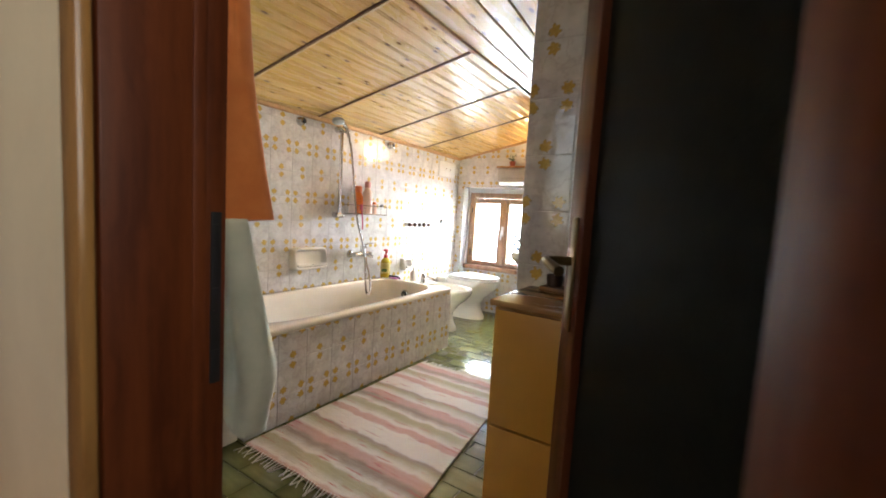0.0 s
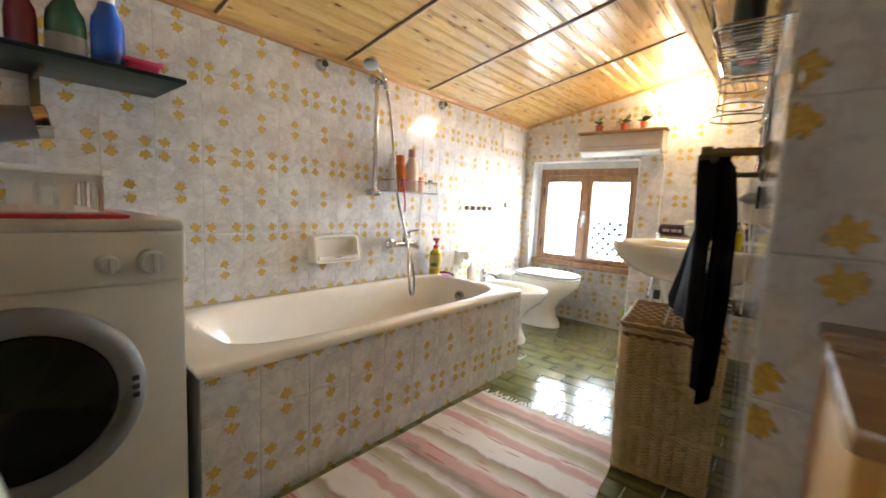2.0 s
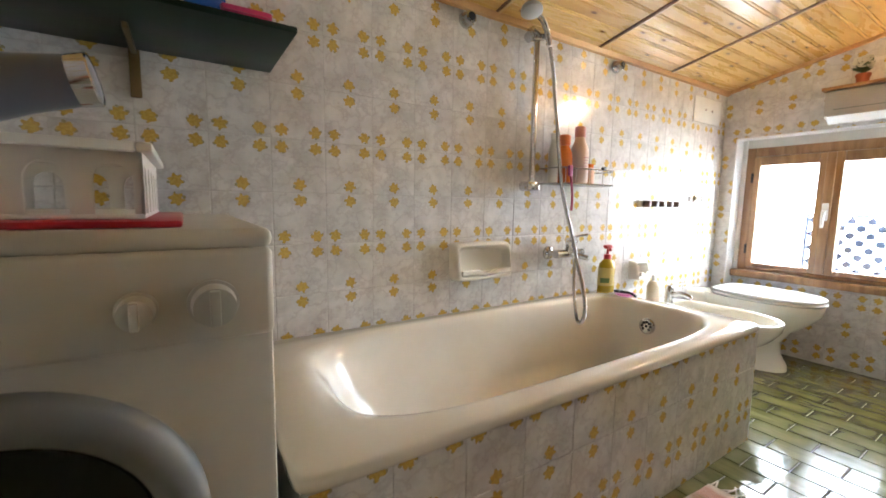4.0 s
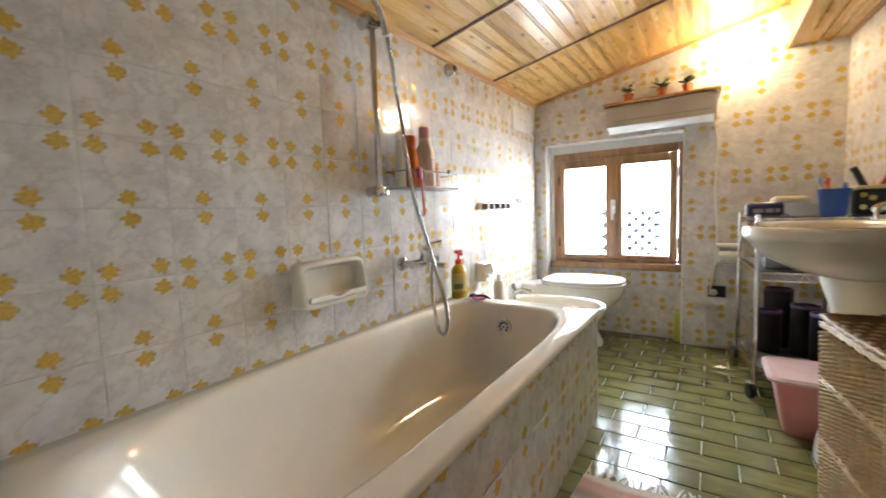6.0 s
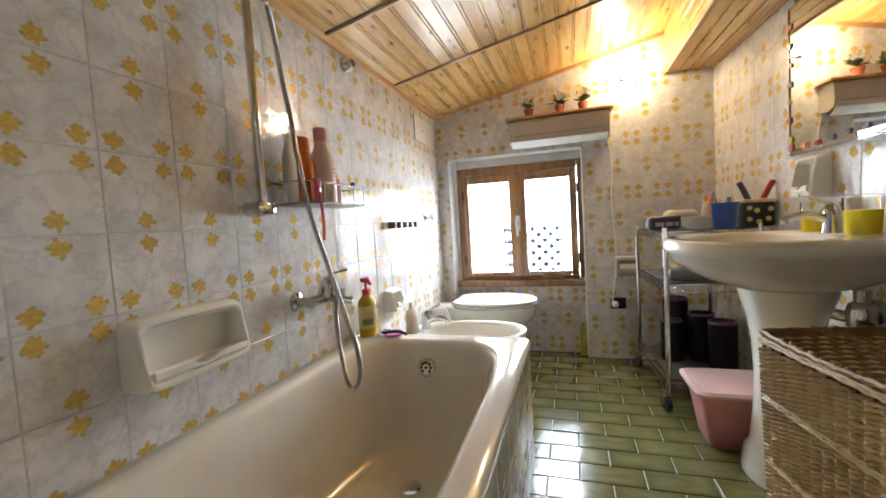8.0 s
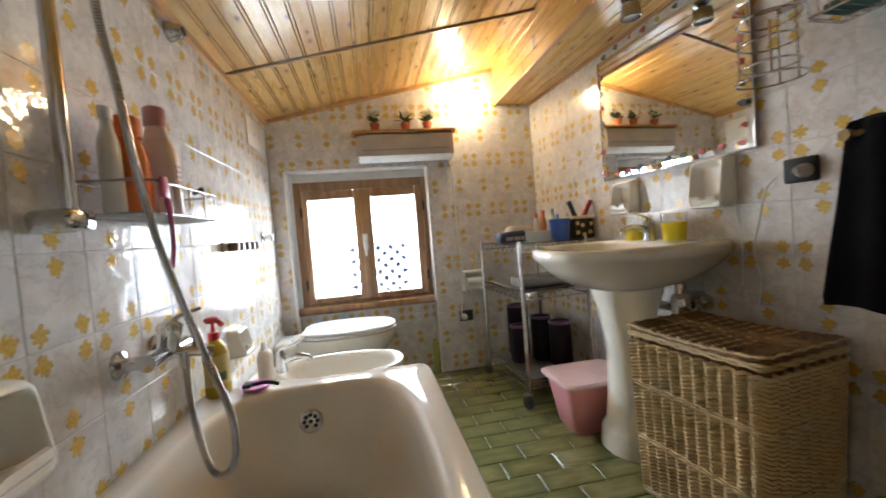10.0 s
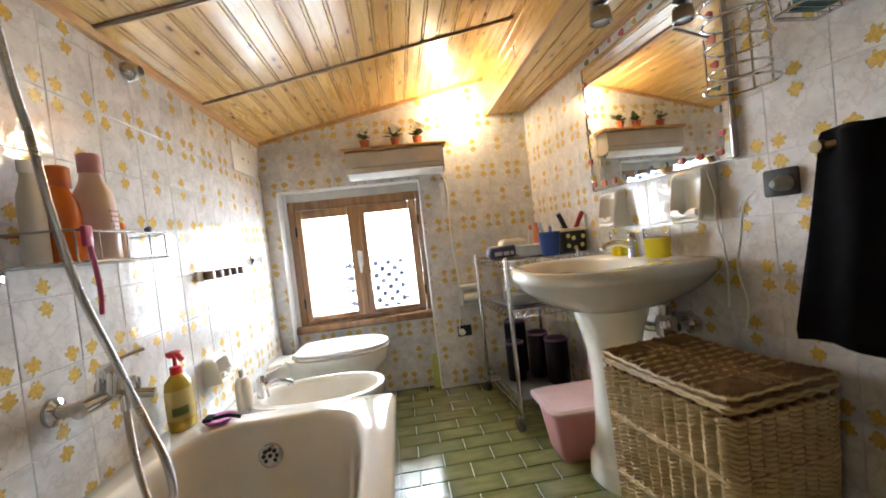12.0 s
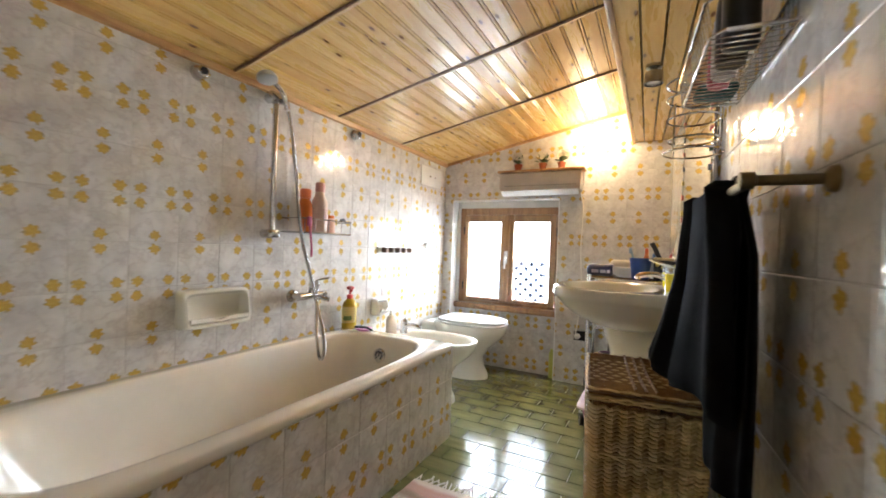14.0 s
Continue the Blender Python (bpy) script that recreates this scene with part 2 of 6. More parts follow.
# opaque near-black: the unlit alcove behind the door glass, put into its colour
M_DIMGLASS = mat("door_glass_alcove_dim", (0.006, 0.007, 0.006), (0.010, 0.011, 0.009), 0.6, scale=30, fine=160, bump_s=0.6, spec=0.03)
M_WICKER = mat("wicker", (0.56, 0.41, 0.21), (0.47, 0.33, 0.15), 0.45, scale=25, fine=300, vary=0.1, bump_s=0.3)
M_WICKERD = mat("wicker_brown", (0.24, 0.125, 0.036), (0.15, 0.07, 0.02), 0.4, scale=40, fine=300, vary=0.1)
M_BLACKCLOTH = mat("black_cloth", (0.004, 0.004, 0.005), (0.007, 0.007, 0.008), 1.0, scale=12, fine=500, bump_s=0.4, vary=0.02, spec=0.05)
M_ORANGE = mat("orange_terry", (0.62, 0.20, 0.05), (0.52, 0.15, 0.035), 0.95, scale=14, fine=420, bump_s=0.8, sheen=0.3)
M_WHITETERRY = mat("white_terry", (0.52, 0.52, 0.41), (0.44, 0.45, 0.35), 0.95, scale=14, fine=420, bump_s=0.8, sheen=0.3)
M_CREAM = mat("cream_plaster", (0.76, 0.66, 0.47), (0.70, 0.60, 0.42), 0.85, scale=3, fine=60, bump_s=0.3)
M_CABINET = mat("ochre_laminate", (0.52, 0.25, 0.022), (0.46, 0.21, 0.018), 0.42, scale=4, fine=80, vary=0.04, bump_s=0.04)
M_CABTOP = wood("cabinet_wood", (0.36, 0.19, 0.06), (0.26, 0.125, 0.035), 0, 0.25)
M_PINK = mat("pink_plastic", (0.66, 0.27, 0.28), (0.62, 0.24, 0.25), 0.35, vary=0.03, bump_s=0.05)
M_GREENGLASS = mat("dark_green_glass", (0.006, 0.014, 0.010), (0.008, 0.018, 0.013), 0.3, bump_s=0.0, spec=0.15)
# invented dark brown for the unseen hallway walls, keeps bounced light low
M_HALL = mat("hall_dark_closure", (0.16, 0.09, 0.05), (0.12, 0.065, 0.035), 0.6)
M_EXT = mat("outside_plaster", (0.7, 0.68, 0.62), rough=0.9)

def plain(name, c, rough=0.4, **kw): return mat(name, c, tuple(x * 0.88 for x in c), rough, vary=0.03, bump_s=0.05, **kw)

# ---- mesh helpers ----
def world_of(ob):
    m = ob.matrix_basis
    return m if ob.parent is None else world_of(ob.parent) @ ob.matrix_parent_inverse @ m

def finish(name, bm, material, smooth=40):
    me = bpy.data.meshes.new(name)
    bmesh.ops.recalc_face_normals(bm, faces=bm.faces)
    bm.to_mesh(me)
    bm.free()
    me.materials.append(material)
    if smooth:
        me.polygons.foreach_set("use_smooth", [True] * len(me.polygons))
        me.set_sharp_from_angle(angle=radians(smooth))
    return me

def part(name, bm, material, parent, label="", smooth=40):
    ob = new(name, finish(name, bm, material, smooth))
    ob.parent = parent
    ob.matrix_parent_inverse = world_of(parent).inverted()
    return tagged(ob, label)

def thing(name, base, label, category, group=""):
    ob = new(name)
    ob.location = base
    ob.empty_display_size = 0.05
    ob.matrix_basis = pose(*base)
    return tagged(ob, label, category, group)

def solid(name, bm, material, label, category="", group="", kind="", smooth=40):
    return tagged(new(name, finish(name, bm, material, smooth)), label, category, group, kind)

def box(bm, x0, x1, y0, y1, z0, z1, bevel=0.0, m=None, seg=2):
    r = bmesh.ops.create_cube(bm, size=1.0)
    vs = r["verts"]
    for v in vs:
        v.co = Vector(((x0 + x1) / 2 + v.co.x * (x1 - x0), (y0 + y1) / 2 + v.co.y * (y1 - y0), (z0 + z1) / 2 + v.co.z * (z1 - z0)))
    if bevel:
        es = list({e for v in vs for e in v.link_edges})
        r = bmesh.ops.bevel(bm, geom=es, offset=bevel, segments=seg, affect="EDGES", profile=0.5)
        vs = list({v for f in r["faces"] for v in f.verts} | {v for v in vs if v.is_valid})
    if m is not None:
        for v in vs: v.co = m @ v.co
    return vs

def loft(bm, rings, cap0=False, cap1=False, closed=True):
    rows = [[bm.verts.new(p) for p in ring] for ring in rings]
    n = len(rows[0])
    for a, b in zip(rows, rows[1:]):
        for i in range(n if closed else n - 1):
            bm.faces.new((a[i], a[(i + 1) % n], b[(i + 1) % n], b[i]))
    if cap0: bm.faces.new(rows[0][::-1])
    if cap1: bm.faces.new(rows[-1])

def oval(cx, cy, z, a, b, n=2.0, count=40):
    out = []
    for i in range(count):
        t = 2 * math.pi * (i + 0.5) / count
        c, s = math.cos(t), math.sin(t)
        out.append(Vector((cx + a * math.copysign(abs(c) ** (2 / n), c), cy + b * math.copysign(abs(s) ** (2 / n), s), z)))
    return out

def turned(bm, profile, at=(0, 0, 0), axis=(0, 0, 1), count=20, cap0=True, cap1=True):
    """A lathe shape: profile of (radius, height) along the axis."""
    q = Vector((0, 0, 1)).rotation_difference(Vector(axis).normalized())
    rings = [[Vector(at) + q @ p for p in oval(0, 0, h, r, r, 2.0, count)] for r, h in profile]
    loft(bm, rings, cap0, cap1)

def rod(bm, p0, p1, r, count=10, r1=None):
    p0, p1 = Vector(p0), Vector(p1)
    turned(bm, ((r, 0), (r if r1 is None else r1, (p1 - p0).length)), p0, p1 - p0, count)

def tube(bm, pts, r, count=8, closed=False):
    pts = [Vector(p) for p in pts]
    rings, up = [], None
    n = len(pts)
    for i, p in enumerate(pts):
        a = pts[(i - 1) % n] if closed or i else p
        b = pts[(i + 1) % n] if closed or i < n - 1 else p
        d = (b - a).normalized()
        if up is None: up = d.orthogonal().normalized()
        up = (up - d * up.dot(d)).normalized()
        s = d.cross(up)
        rings.append([p + (up * math.cos(2 * math.pi * k / count) + s * math.sin(2 * math.pi * k / count)) * r for k in range(count)])
    if closed: rings.append(rings[0])
    loft(bm, rings, not closed, not closed)

def curve_pts(ctrl, per=8):
    """A smooth line through the control points."""
    c = [Vector(p) for p in ctrl]
    c = [2 * c[0] - c[1]] + c + [2 * c[-1] - c[-2]]
    out = []
    for i in range(1, len(c) - 2):
        for k in range(per):
            t = k / per
            out.append(0.5 * ((2 * c[i]) + (c[i + 1] - c[i - 1]) * t + (2 * c[i - 1] - 5 * c[i] + 4 * c[i + 1] - c[i + 2]) * t * t + (3 * c[i] - c[i - 1] - 3 * c[i + 1] + c[i + 2]) * t ** 3))
    return out + [c[-2]]

# the basin wall leans away from the tub wall by a few degrees
BW = Matrix.Translation((1.672, 6.4, 0)) @ Matrix(((0.05793, -0.99832, 0, 0), (-0.99832, -0.05793, 0, 0), (0, 0, 1, 0), (0, 0, 0, 1)))
def bw(s, d, z):
    """s metres along the basin wall from the window wall's corner, d out from it."""
    return BW @ Vector((s, d, z))

# ---- structure ----
Y_END, Y_WIN, X_DOOR0, X_DOOR1 = 2.88, 6.4, 1.607, 2.40

def struct(name, bm, material, label):
    return solid(name, bm, material, label, name.split("_")[0], kind="structure", smooth=0)

def blocks(*boxes):
    bm = bmesh.new()
    for b in boxes: box(bm, *b)
    return bm

floor = struct("floor", blocks((-0.3, 3.2, 1.0, 6.75, -0.2, -0.006)), M_FGROUT, "olive green glazed floor tiles in running bond")
wall_tub = struct("wall_west", blocks((-0.3, -0.0015, 2.6, 6.75, -0.006, 2.6)), M_GROUT, "white marbled wall tiles with yellow flowers beside the bathtub")
N0, N1, NZ, NY = 0.08, 0.95, 1.345, 6.495
wall_win = struct("wall_north", blocks((-0.0015, N0, 6.4015, 6.75, -0.006, 2.6), (N1, 3.2, 6.4015, 6.75, -0.006, 2.6), (N0, N1, 6.4015, 6.75, NZ, 2.6), (N0, N1, NY + 0.0015, 6.75, -0.006, 0.455), (N0, 0.1, NY + 0.006, 6.75, 0.455, NZ), (0.965, N1, NY + 0.006, 6.75, 0.455, NZ), (0.1, 0.965, NY + 0.006, 6.75, 1.29, NZ)), M_GROUT, "tiled window wall with a shallow niche round the window")
bm = bmesh.new()
e0, e1 = bw(-0.02, -0.0015, 0), bw(2.724, -0.0015, 0)
loft(bm, [[(e0.x, e0.y, z), (e1.x, e1.y, z), (3.2, 3.6805, z), (3.2, 6.42, z)] for z in (-0.006, 2.6)], True, True)
wall_basin = struct("wall_east", bm, M_GROUT, "white marbled wall tiles with yellow flowers behind the washbasin")
wall_end = struct("wall_south", blocks((-0.006, X_DOOR0 - 0.03, 2.72, Y_END - 0.0015, -0.006, 2.6), (X_DOOR1 + 0.03, 3.2, 2.72, Y_END - 0.0015, -0.006, 2.6), (X_DOOR0 - 0.03, X_DOOR1 + 0.03, 2.72, Y_END, 2.02, 2.6)), M_CREAM, "cream plastered wall with the doorway")
wall_alcove = struct("wall_alcove", blocks((2.75, 3.2, Y_END, 3.68, -0.006, 2.6)), M_GROUT, "end of the alcove behind the door")
# unseen closing walls; the openings are added to let light in
wall_hall = struct("wall_hall", blocks((0.6, 0.8, 1.0, 2.72, -0.006, 2.6), (3.0, 3.2, 1.0, 1.88, -0.006, 2.6), (3.0, 3.2, 2.62, 2.72, -0.006, 2.6), (3.0, 3.2, 1.88, 2.62, -0.006, 0.92), (3.0, 3.2, 1.88, 2.62, 2.08, 2.6), (0.8, 0.9, 1.0, 1.15, -0.006, 2.6), (1.6, 3.0, 1.0, 1.15, -0.006, 2.6), (0.9, 1.6, 1.0, 1.15, -0.006, 0.95), (0.9, 1.6, 1.0, 1.15, 2.05, 2.6)), M_HALL, "unseen dark brown walls closing the hallway, with two added light openings")
# added slab above the pine ceiling, never seen, shuts out sun and sky
roof = struct("roof", blocks((-0.3, 3.2, 1.0, 6.75, 2.6, 2.75)), M_EXT, "unseen slab added over the room to block sun and sky")

def tile_mesh_cache():
    store = {}
    def get(u0, u1, v0, v1, th, ch, material, name):
        key = (round(u0, 4), round(u1, 4), round(v0, 4), round(v1, 4), material.name)
        if key not in store:
            c = min(ch, (u1 - u0) * 0.3, (v1 - v0) * 0.3)
            co = [(u0, v0, 0), (u1, v0, 0), (u1, v1, 0), (u0, v1, 0)]
            co += [(x, y, th - c * 0.6) for x, y, _ in co] + [(u0 + c, v0 + c, th), (u1 - c, v0 + c, th), (u1 - c, v1 - c, th), (u0 + c, v1 - c, th)]
            fs = [(i, (i + 1) % 4, 4 + (i + 1) % 4, 4 + i) for i in range(4)] + [(4 + i, 4 + (i + 1) % 4, 8 + (i + 1) % 4, 8 + i) for i in range(4)] + [(8, 9, 10, 11)]
            me = bpy.data.meshes.new(name)
            me.from_pydata(co, [], fs)
            me.materials.append(material)
            store[key] = me
        return store[key]
    return get

tile_mesh = tile_mesh_cache()

def cut_rect(r, h):
    """The rectangle r less the rectangle h, in up to four pieces."""
    u0, u1, v0, v1 = r
    a0, a1, b0, b1 = max(u0, h[0]), min(u1, h[1]), max(v0, h[2]), min(v1, h[3])
    if a0 >= a1 or b0 >= b1: return [r]
    out = [(u0, a0, v0, v1), (a1, u1, v0, v1), (a0, a1, v0, b0), (a0, a1, b1, v1)]
    return [p for p in out if p[1] - p[0] > 0.004 and p[3] - p[2] > 0.004]

def tile_wall(wall, frame_m, u_range, v_range, u_joint, v_fours, holes=(), top=None):
    """Square tiles on a wall. frame_m: the wall's own axes (u, v, outward); u_joint: one upright joint; v_fours: a level joint where four flowers meet."""
    g = 0.0007
    ks = range(math.floor((u_range[0] - u_joint) / TILE), math.ceil((u_range[1] - u_joint) / TILE))
    js = range(math.floor((v_range[0] - v_fours) / TILE), math.ceil((v_range[1] - v_fours) / TILE))
    for k in ks:
        for j in js:
            cu, cv = u_joint + (k + 0.5) * TILE, v_fours + (j + 0.5) * TILE
            if top and cv - TILE / 2 > top(cu): continue
            r = (max(cu - TILE / 2 + g, u_range[0]), min(cu + TILE / 2 - g, u_range[1]), max(cv - TILE / 2 + g, v_range[0]), min(cv + TILE / 2 - g, v_range[1]))
            if r[1] - r[0] < 0.004 or r[3] - r[2] < 0.004: continue
            rects = [r]
            for h in holes: rects = [p for q in rects for p in cut_rect(q, h)]
            for u0, u1, v0, v1 in rects:
                a = (u0 - cu, u1 - cu, v0 - cv, v1 - cv)
                turn = j % 2 == 1
                if turn: a = (-a[1], -a[0], -a[3], -a[2])
                ob = new("tile", tile_mesh(*a, 0.006, 0.0016, M_TILE, "tile"))
                ob.parent = wall
                ob.matrix_basis = frame_m @ pose(cu, cv, 0.0003 * math.sin(k * 12.9 + j * 78.2), 0, 0, 180 if turn else 0)

# ---- ceiling ----
SLOPE = 0.2085
def ceil_z(x): return 1.652 + SLOPE * x
bm = bmesh.new()
w, gap, x = 0.0715, 0.0016, -0.004
tilt_c = math.atan(SLOPE)
while x < 2.75:
    for y0, y1 in ((2.88, 3.808), (3.808, 4.435), (4.435, 5.063), (5.063, 5.694), (5.694, 6.404)):
        for a, b in ((0, w - 0.014), (w - 0.0125, w - gap)):
            xa, xb = x + a, x + b
            lo = [(xa, ceil_z(xa) + 0.003), (xa + 0.0022, ceil_z(xa + 0.0022)), (xb - 0.0022, ceil_z(xb - 0.0022)), (xb, ceil_z(xb) + 0.003)]
            ring = lo + [(xb, ceil_z(xb) + 0.014), (xa, ceil_z(xa) + 0.014)]
            loft(bm, [[Vector((px, y, pz)) for px, pz in ring] for y in (y0 + 0.001, y1 - 0.001)], True, True)
    x += w
M_LATHP = wood("pine_lath", (0.66, 0.44, 0.20), (0.52, 0.32, 0.12), 0, 0.3)
ceiling = solid("ceiling", bm, M_PINE, "sloping ceiling of varnished knotty pine boards", "ceiling", kind="structure", smooth=0)
bm = bmesh.new()
loft(bm, [[Vector((xx, y, ceil_z(xx) + dz)) for xx, dz in ((-0.3, 0.016), (3.2, 0.016), (3.2, 0.05), (-0.3, 0.05))] for y in (2.7, 6.7)], True, True)
struct("ceiling_deck", bm, M_DARKWOOD_SHADE, "dark boarding behind the ceiling planks")
for y in (3.808, 4.435, 5.063, 5.694):
    # the dark strip is the pale lath's shadow gap, put in as colour
    bm = bmesh.new()
    loft(bm, [[Vector((xx, y + dy, ceil_z(xx) - dz)) for dy, dz in ((-0.007, -0.002), (-0.006, 0.005), (0.0025, 0.006), (0.003, -0.002))] for xx in (0.0, 1.43)], True, True)
    solid("trim", bm, M_DARKWOOD_SHADE, "dark strip standing for the shadow gap beside the pale lath", "trim", kind="structure", smooth=0)
    bm = bmesh.new()
    loft(bm, [[Vector((xx, y + dy, ceil_z(xx) - dz)) for dy, dz in ((0.0035, -0.002), (0.004, 0.009), (0.015, 0.008), (0.017, -0.002))] for xx in (0.0, 1.43)], True, True)
    solid("trim", bm, M_LATHP, "pale pine lath across the ceiling boards", "trim", kind="structure", smooth=0)
# cornice strips along the tub wall and the window wall
bm = bmesh.new()
loft(bm, [[Vector((xx, y, ceil_z(0) + dz)) for xx, dz in ((0.0, -0.026), (0.014, -0.022), (0.018, 0.0), (0.0, 0.004))] for y in (2.89, 6.4)], True, True)
solid("trim", bm, M_TRIM, "pine cornice strip under the ceiling", "trim", kind="structure")
bm = bmesh.new()
loft(bm, [[Vector((xx, y, ceil_z(xx) + dz)) for y, dz in ((6.4, -0.02), (6.388, -0.018), (6.384, 0.0), (6.4, 0.004))] for xx in (0.0, 1.43)], True, True)
solid("trim", bm, M_TRIM, "pine cornice strip above the window wall", "trim", kind="structure")

# boxed beam along the basin wall
beam = thing("ceiling_beam", (1.5, 5.0, 1.715), "boxed beam clad in varnished pine boards", "beam")
BZ, BX = 1.714, 1.432
def slab(bm, s0, s1, z, x0, top):
    a, b = bw(s0, 0.0, 0), bw(s1, 0.0, 0)
    loft(bm, [[(x0, a.y, h), (a.x, a.y, h), (b.x, b.y, h), (x0, b.y, h)] for h in (z, z + top)], True, True)
bm = bmesh.new()
for k in range(4):
    f0, f1 = k / 4 + 0.006, (k + 1) / 4 - 0.006
    ring0 = [(BX + 0.012 + f * (bw(0, 0, 0).x - BX - 0.02), 6.398) for f in (f0, f1)]
    ring1 = [(BX + 0.012 + f * (bw(3.4, 0, 0).x - BX - 0.02), 2.89) for f in (f0, f1)]
    loft(bm, [[Vector((xx, y, z)) for xx, y, z in ((r[0][0], r[0][1], BZ + 0.012), (r[0][0] + 0.002, r[0][1], BZ), (r[1][0] - 0.002, r[1][1], BZ), (r[1][0], r[1][1], BZ + 0.012))] for r in (ring0, ring1)], True, True)
part("soffit", bm, M_PINE, beam, smooth=0)
bm = bmesh.new()
for k in range(4):
    z0, z1 = BZ + 0.004 + k * 0.063, BZ + 0.004 + (k + 1) * 0.063 - 0.003
    box(bm, BX, BX + 0.012, 2.89, 6.398, z0, min(z1, 1.955), 0.002, seg=1)
part("cheek", bm, M_PINE, beam, smooth=0)
bm = bmesh.new()
box(bm, BX - 0.006, BX + 0.016, 2.89, 6.398, BZ - 0.008, BZ + 0.006, 0.003)
part("corner_bead", bm, M_TRIM, beam)
bm = bmesh.new()
loft(bm, [[Vector((p.x + dx, p.y, BZ + dz)) for dx, dz in ((0, -0.014), (-0.012, -0.012), (-0.014, 0.0), (0, 0.002))] for p in (bw(0, 0, 0), bw(2.7, 0, 0))], True, True)
part("wall_bead", bm, M_TRIM, beam)

# ---- door ----
doorway = thing("door_1", (2.0, 2.8, 0), "open mahogany door with brass handle and textured glass coloured for the dim alcove", "door")
doorway["kind"] = "structure"
bm = bmesh.new()
box(bm, X_DOOR0 - 0.03, X_DOOR0, 2.725, 2.862, 0, 2.02, 0.004)
part("jamb", bm, M_DOORWOOD, doorway)
bm = bmesh.new()
box(bm, X_DOOR0 - 0.03, X_DOOR0 - 0.012, 2.862, 2.905, 0, 2.02, 0.003)
box(bm, X_DOOR0 - 0.012, X_DOOR0 + 0.004, 2.842, 2.864, 0, 2.02, 0.003)
part("stop", bm, M_DOORWOOD, doorway)
bm = bmesh.new()
box(bm, X_DOOR0 - 0.0125, X_DOOR0 - 0.009, 2.878, 2.896, 0.72, 1.02, 0.001)
for z in (0.76, 0.87, 0.98): box(bm, X_DOOR0 - 0.011, X_DOOR0 - 0.0075, 2.878, 2.892, z - 0.02, z + 0.02, 0.001)
part("strike_plate", bm, M_BLACKPL, doorway, "dark metal strike plate")
bm = bmesh.new()
box(bm, X_DOOR1, X_DOOR1 + 0.03, 2.725, 2.905, 0, 2.02, 0.004)
part("jamb", bm, M_DOORWOOD, doorway)
bm = bmesh.new()
box(bm, X_DOOR0 - 0.03, X_DOOR1 + 0.03, 2.725, 2.905, 2.02, 2.05, 0.003)
part("head", bm, M_DOORWOOD, doorway)
for x0, x1, z0, z1 in ((X_DOOR0 - 0.066, X_DOOR0 - 0.004, 0, 2.1), (X_DOOR1 + 0.004, X_DOOR1 + 0.085, 0, 2.1)):
    bm = bmesh.new()
    box(bm, x0, x1, 2.703, 2.722, z0, z1, 0.005)
    part("casing", bm, M_CASING, doorway)
HINGE, EDGE = Vector((2.385, 2.74, 0)), Vector((2.062, 3.365, 0))
ax = (EDGE - HINGE).normalized()
LEAF = Matrix(((ax.x, -ax.y, 0, HINGE.x), (ax.y, ax.x, 0, HINGE.y), (0, 0, 1, 0.008), (0, 0, 0, 1)))
LW = (EDGE - HINGE).length
leaf = None
for x0, x1, z0, z1 in ((0, 0.115, 0, 2.0), (LW - 0.115, LW, 0, 2.0), (0.115, LW - 0.115, 0, 0.2), (0.115, LW - 0.115, 1.88, 2.0)):
    bm = bmesh.new()
    box(bm, x0 + 0.0005, x1 - 0.0005, -0.04, 0.0, z0, z1, 0.004, LEAF)
    if leaf is None: leaf = part("door_leaf", bm, M_DOORWOOD, doorway)
    else: part("stile" if z1 - z0 > 1 else "rail", bm, M_DOORWOOD, leaf)
bm = bmesh.new()
box(bm, 0.11, LW - 0.11, -0.024, -0.016, 0.195, 1.885, 0, LEAF)
part("pane", bm, M_DIMGLASS, leaf, "textured glass pane with the dim alcove behind put in its colour")
hx = LW - 0.068
for side, d in ((1, 0.0), (-1, -0.04)):
    bm = bmesh.new()
    box(bm, hx - 0.018, hx + 0.018, min(d, d + side * 0.006), max(d, d + side * 0.006), 0.82, 1.04, 0.003, LEAF)
    hp = part("handle_plate", bm, M_BRASS, leaf, "brass handle plate")
    bm = bmesh.new()
    tube(bm, [LEAF @ Vector(p) for p in curve_pts(((hx, d, 0.955), (hx, d + side * 0.045, 0.955), (hx - 0.012, d + side * 0.055, 0.955), (hx - 0.06, d + side * 0.055, 0.953), (hx - 0.115, d + side * 0.05, 0.948)), 5)], 0.009, 10)
    part("lever", bm, M_BRASS, hp)

M_REVEAL = mat('white_reveal', (0.78, 0.78, 0.77), (0.70, 0.70, 0.70), 0.3, scale=10, fine=60, vary=0.04)

# ---- window ----
win = thing("window_1", (0.53, 6.52, 0.48), "brown wooden window with two sashes, closed", "window")
win["kind"] = "structure"
def bar(name, x0, x1, z0, z1, y0, y1, parent, material=None, bev=0.006):
    bm = bmesh.new()
    box(bm, x0, x1, y0, y1, z0, z1, bev)
    return part(name, bm, material or M_WINWOOD, parent)
fr = bar("window_frame", 0.0985, 0.15, 0.50, 1.293, 6.505, 6.565, win)
bar("jamb", 0.918, 0.967, 0.50, 1.293, 6.505, 6.565, win)
bar("head", 0.15, 0.918, 1.235, 1.293, 6.506, 6.566, win)
bar("bottom_rail", 0.15, 0.918, 0.50, 0.522, 6.506, 6.566, win)
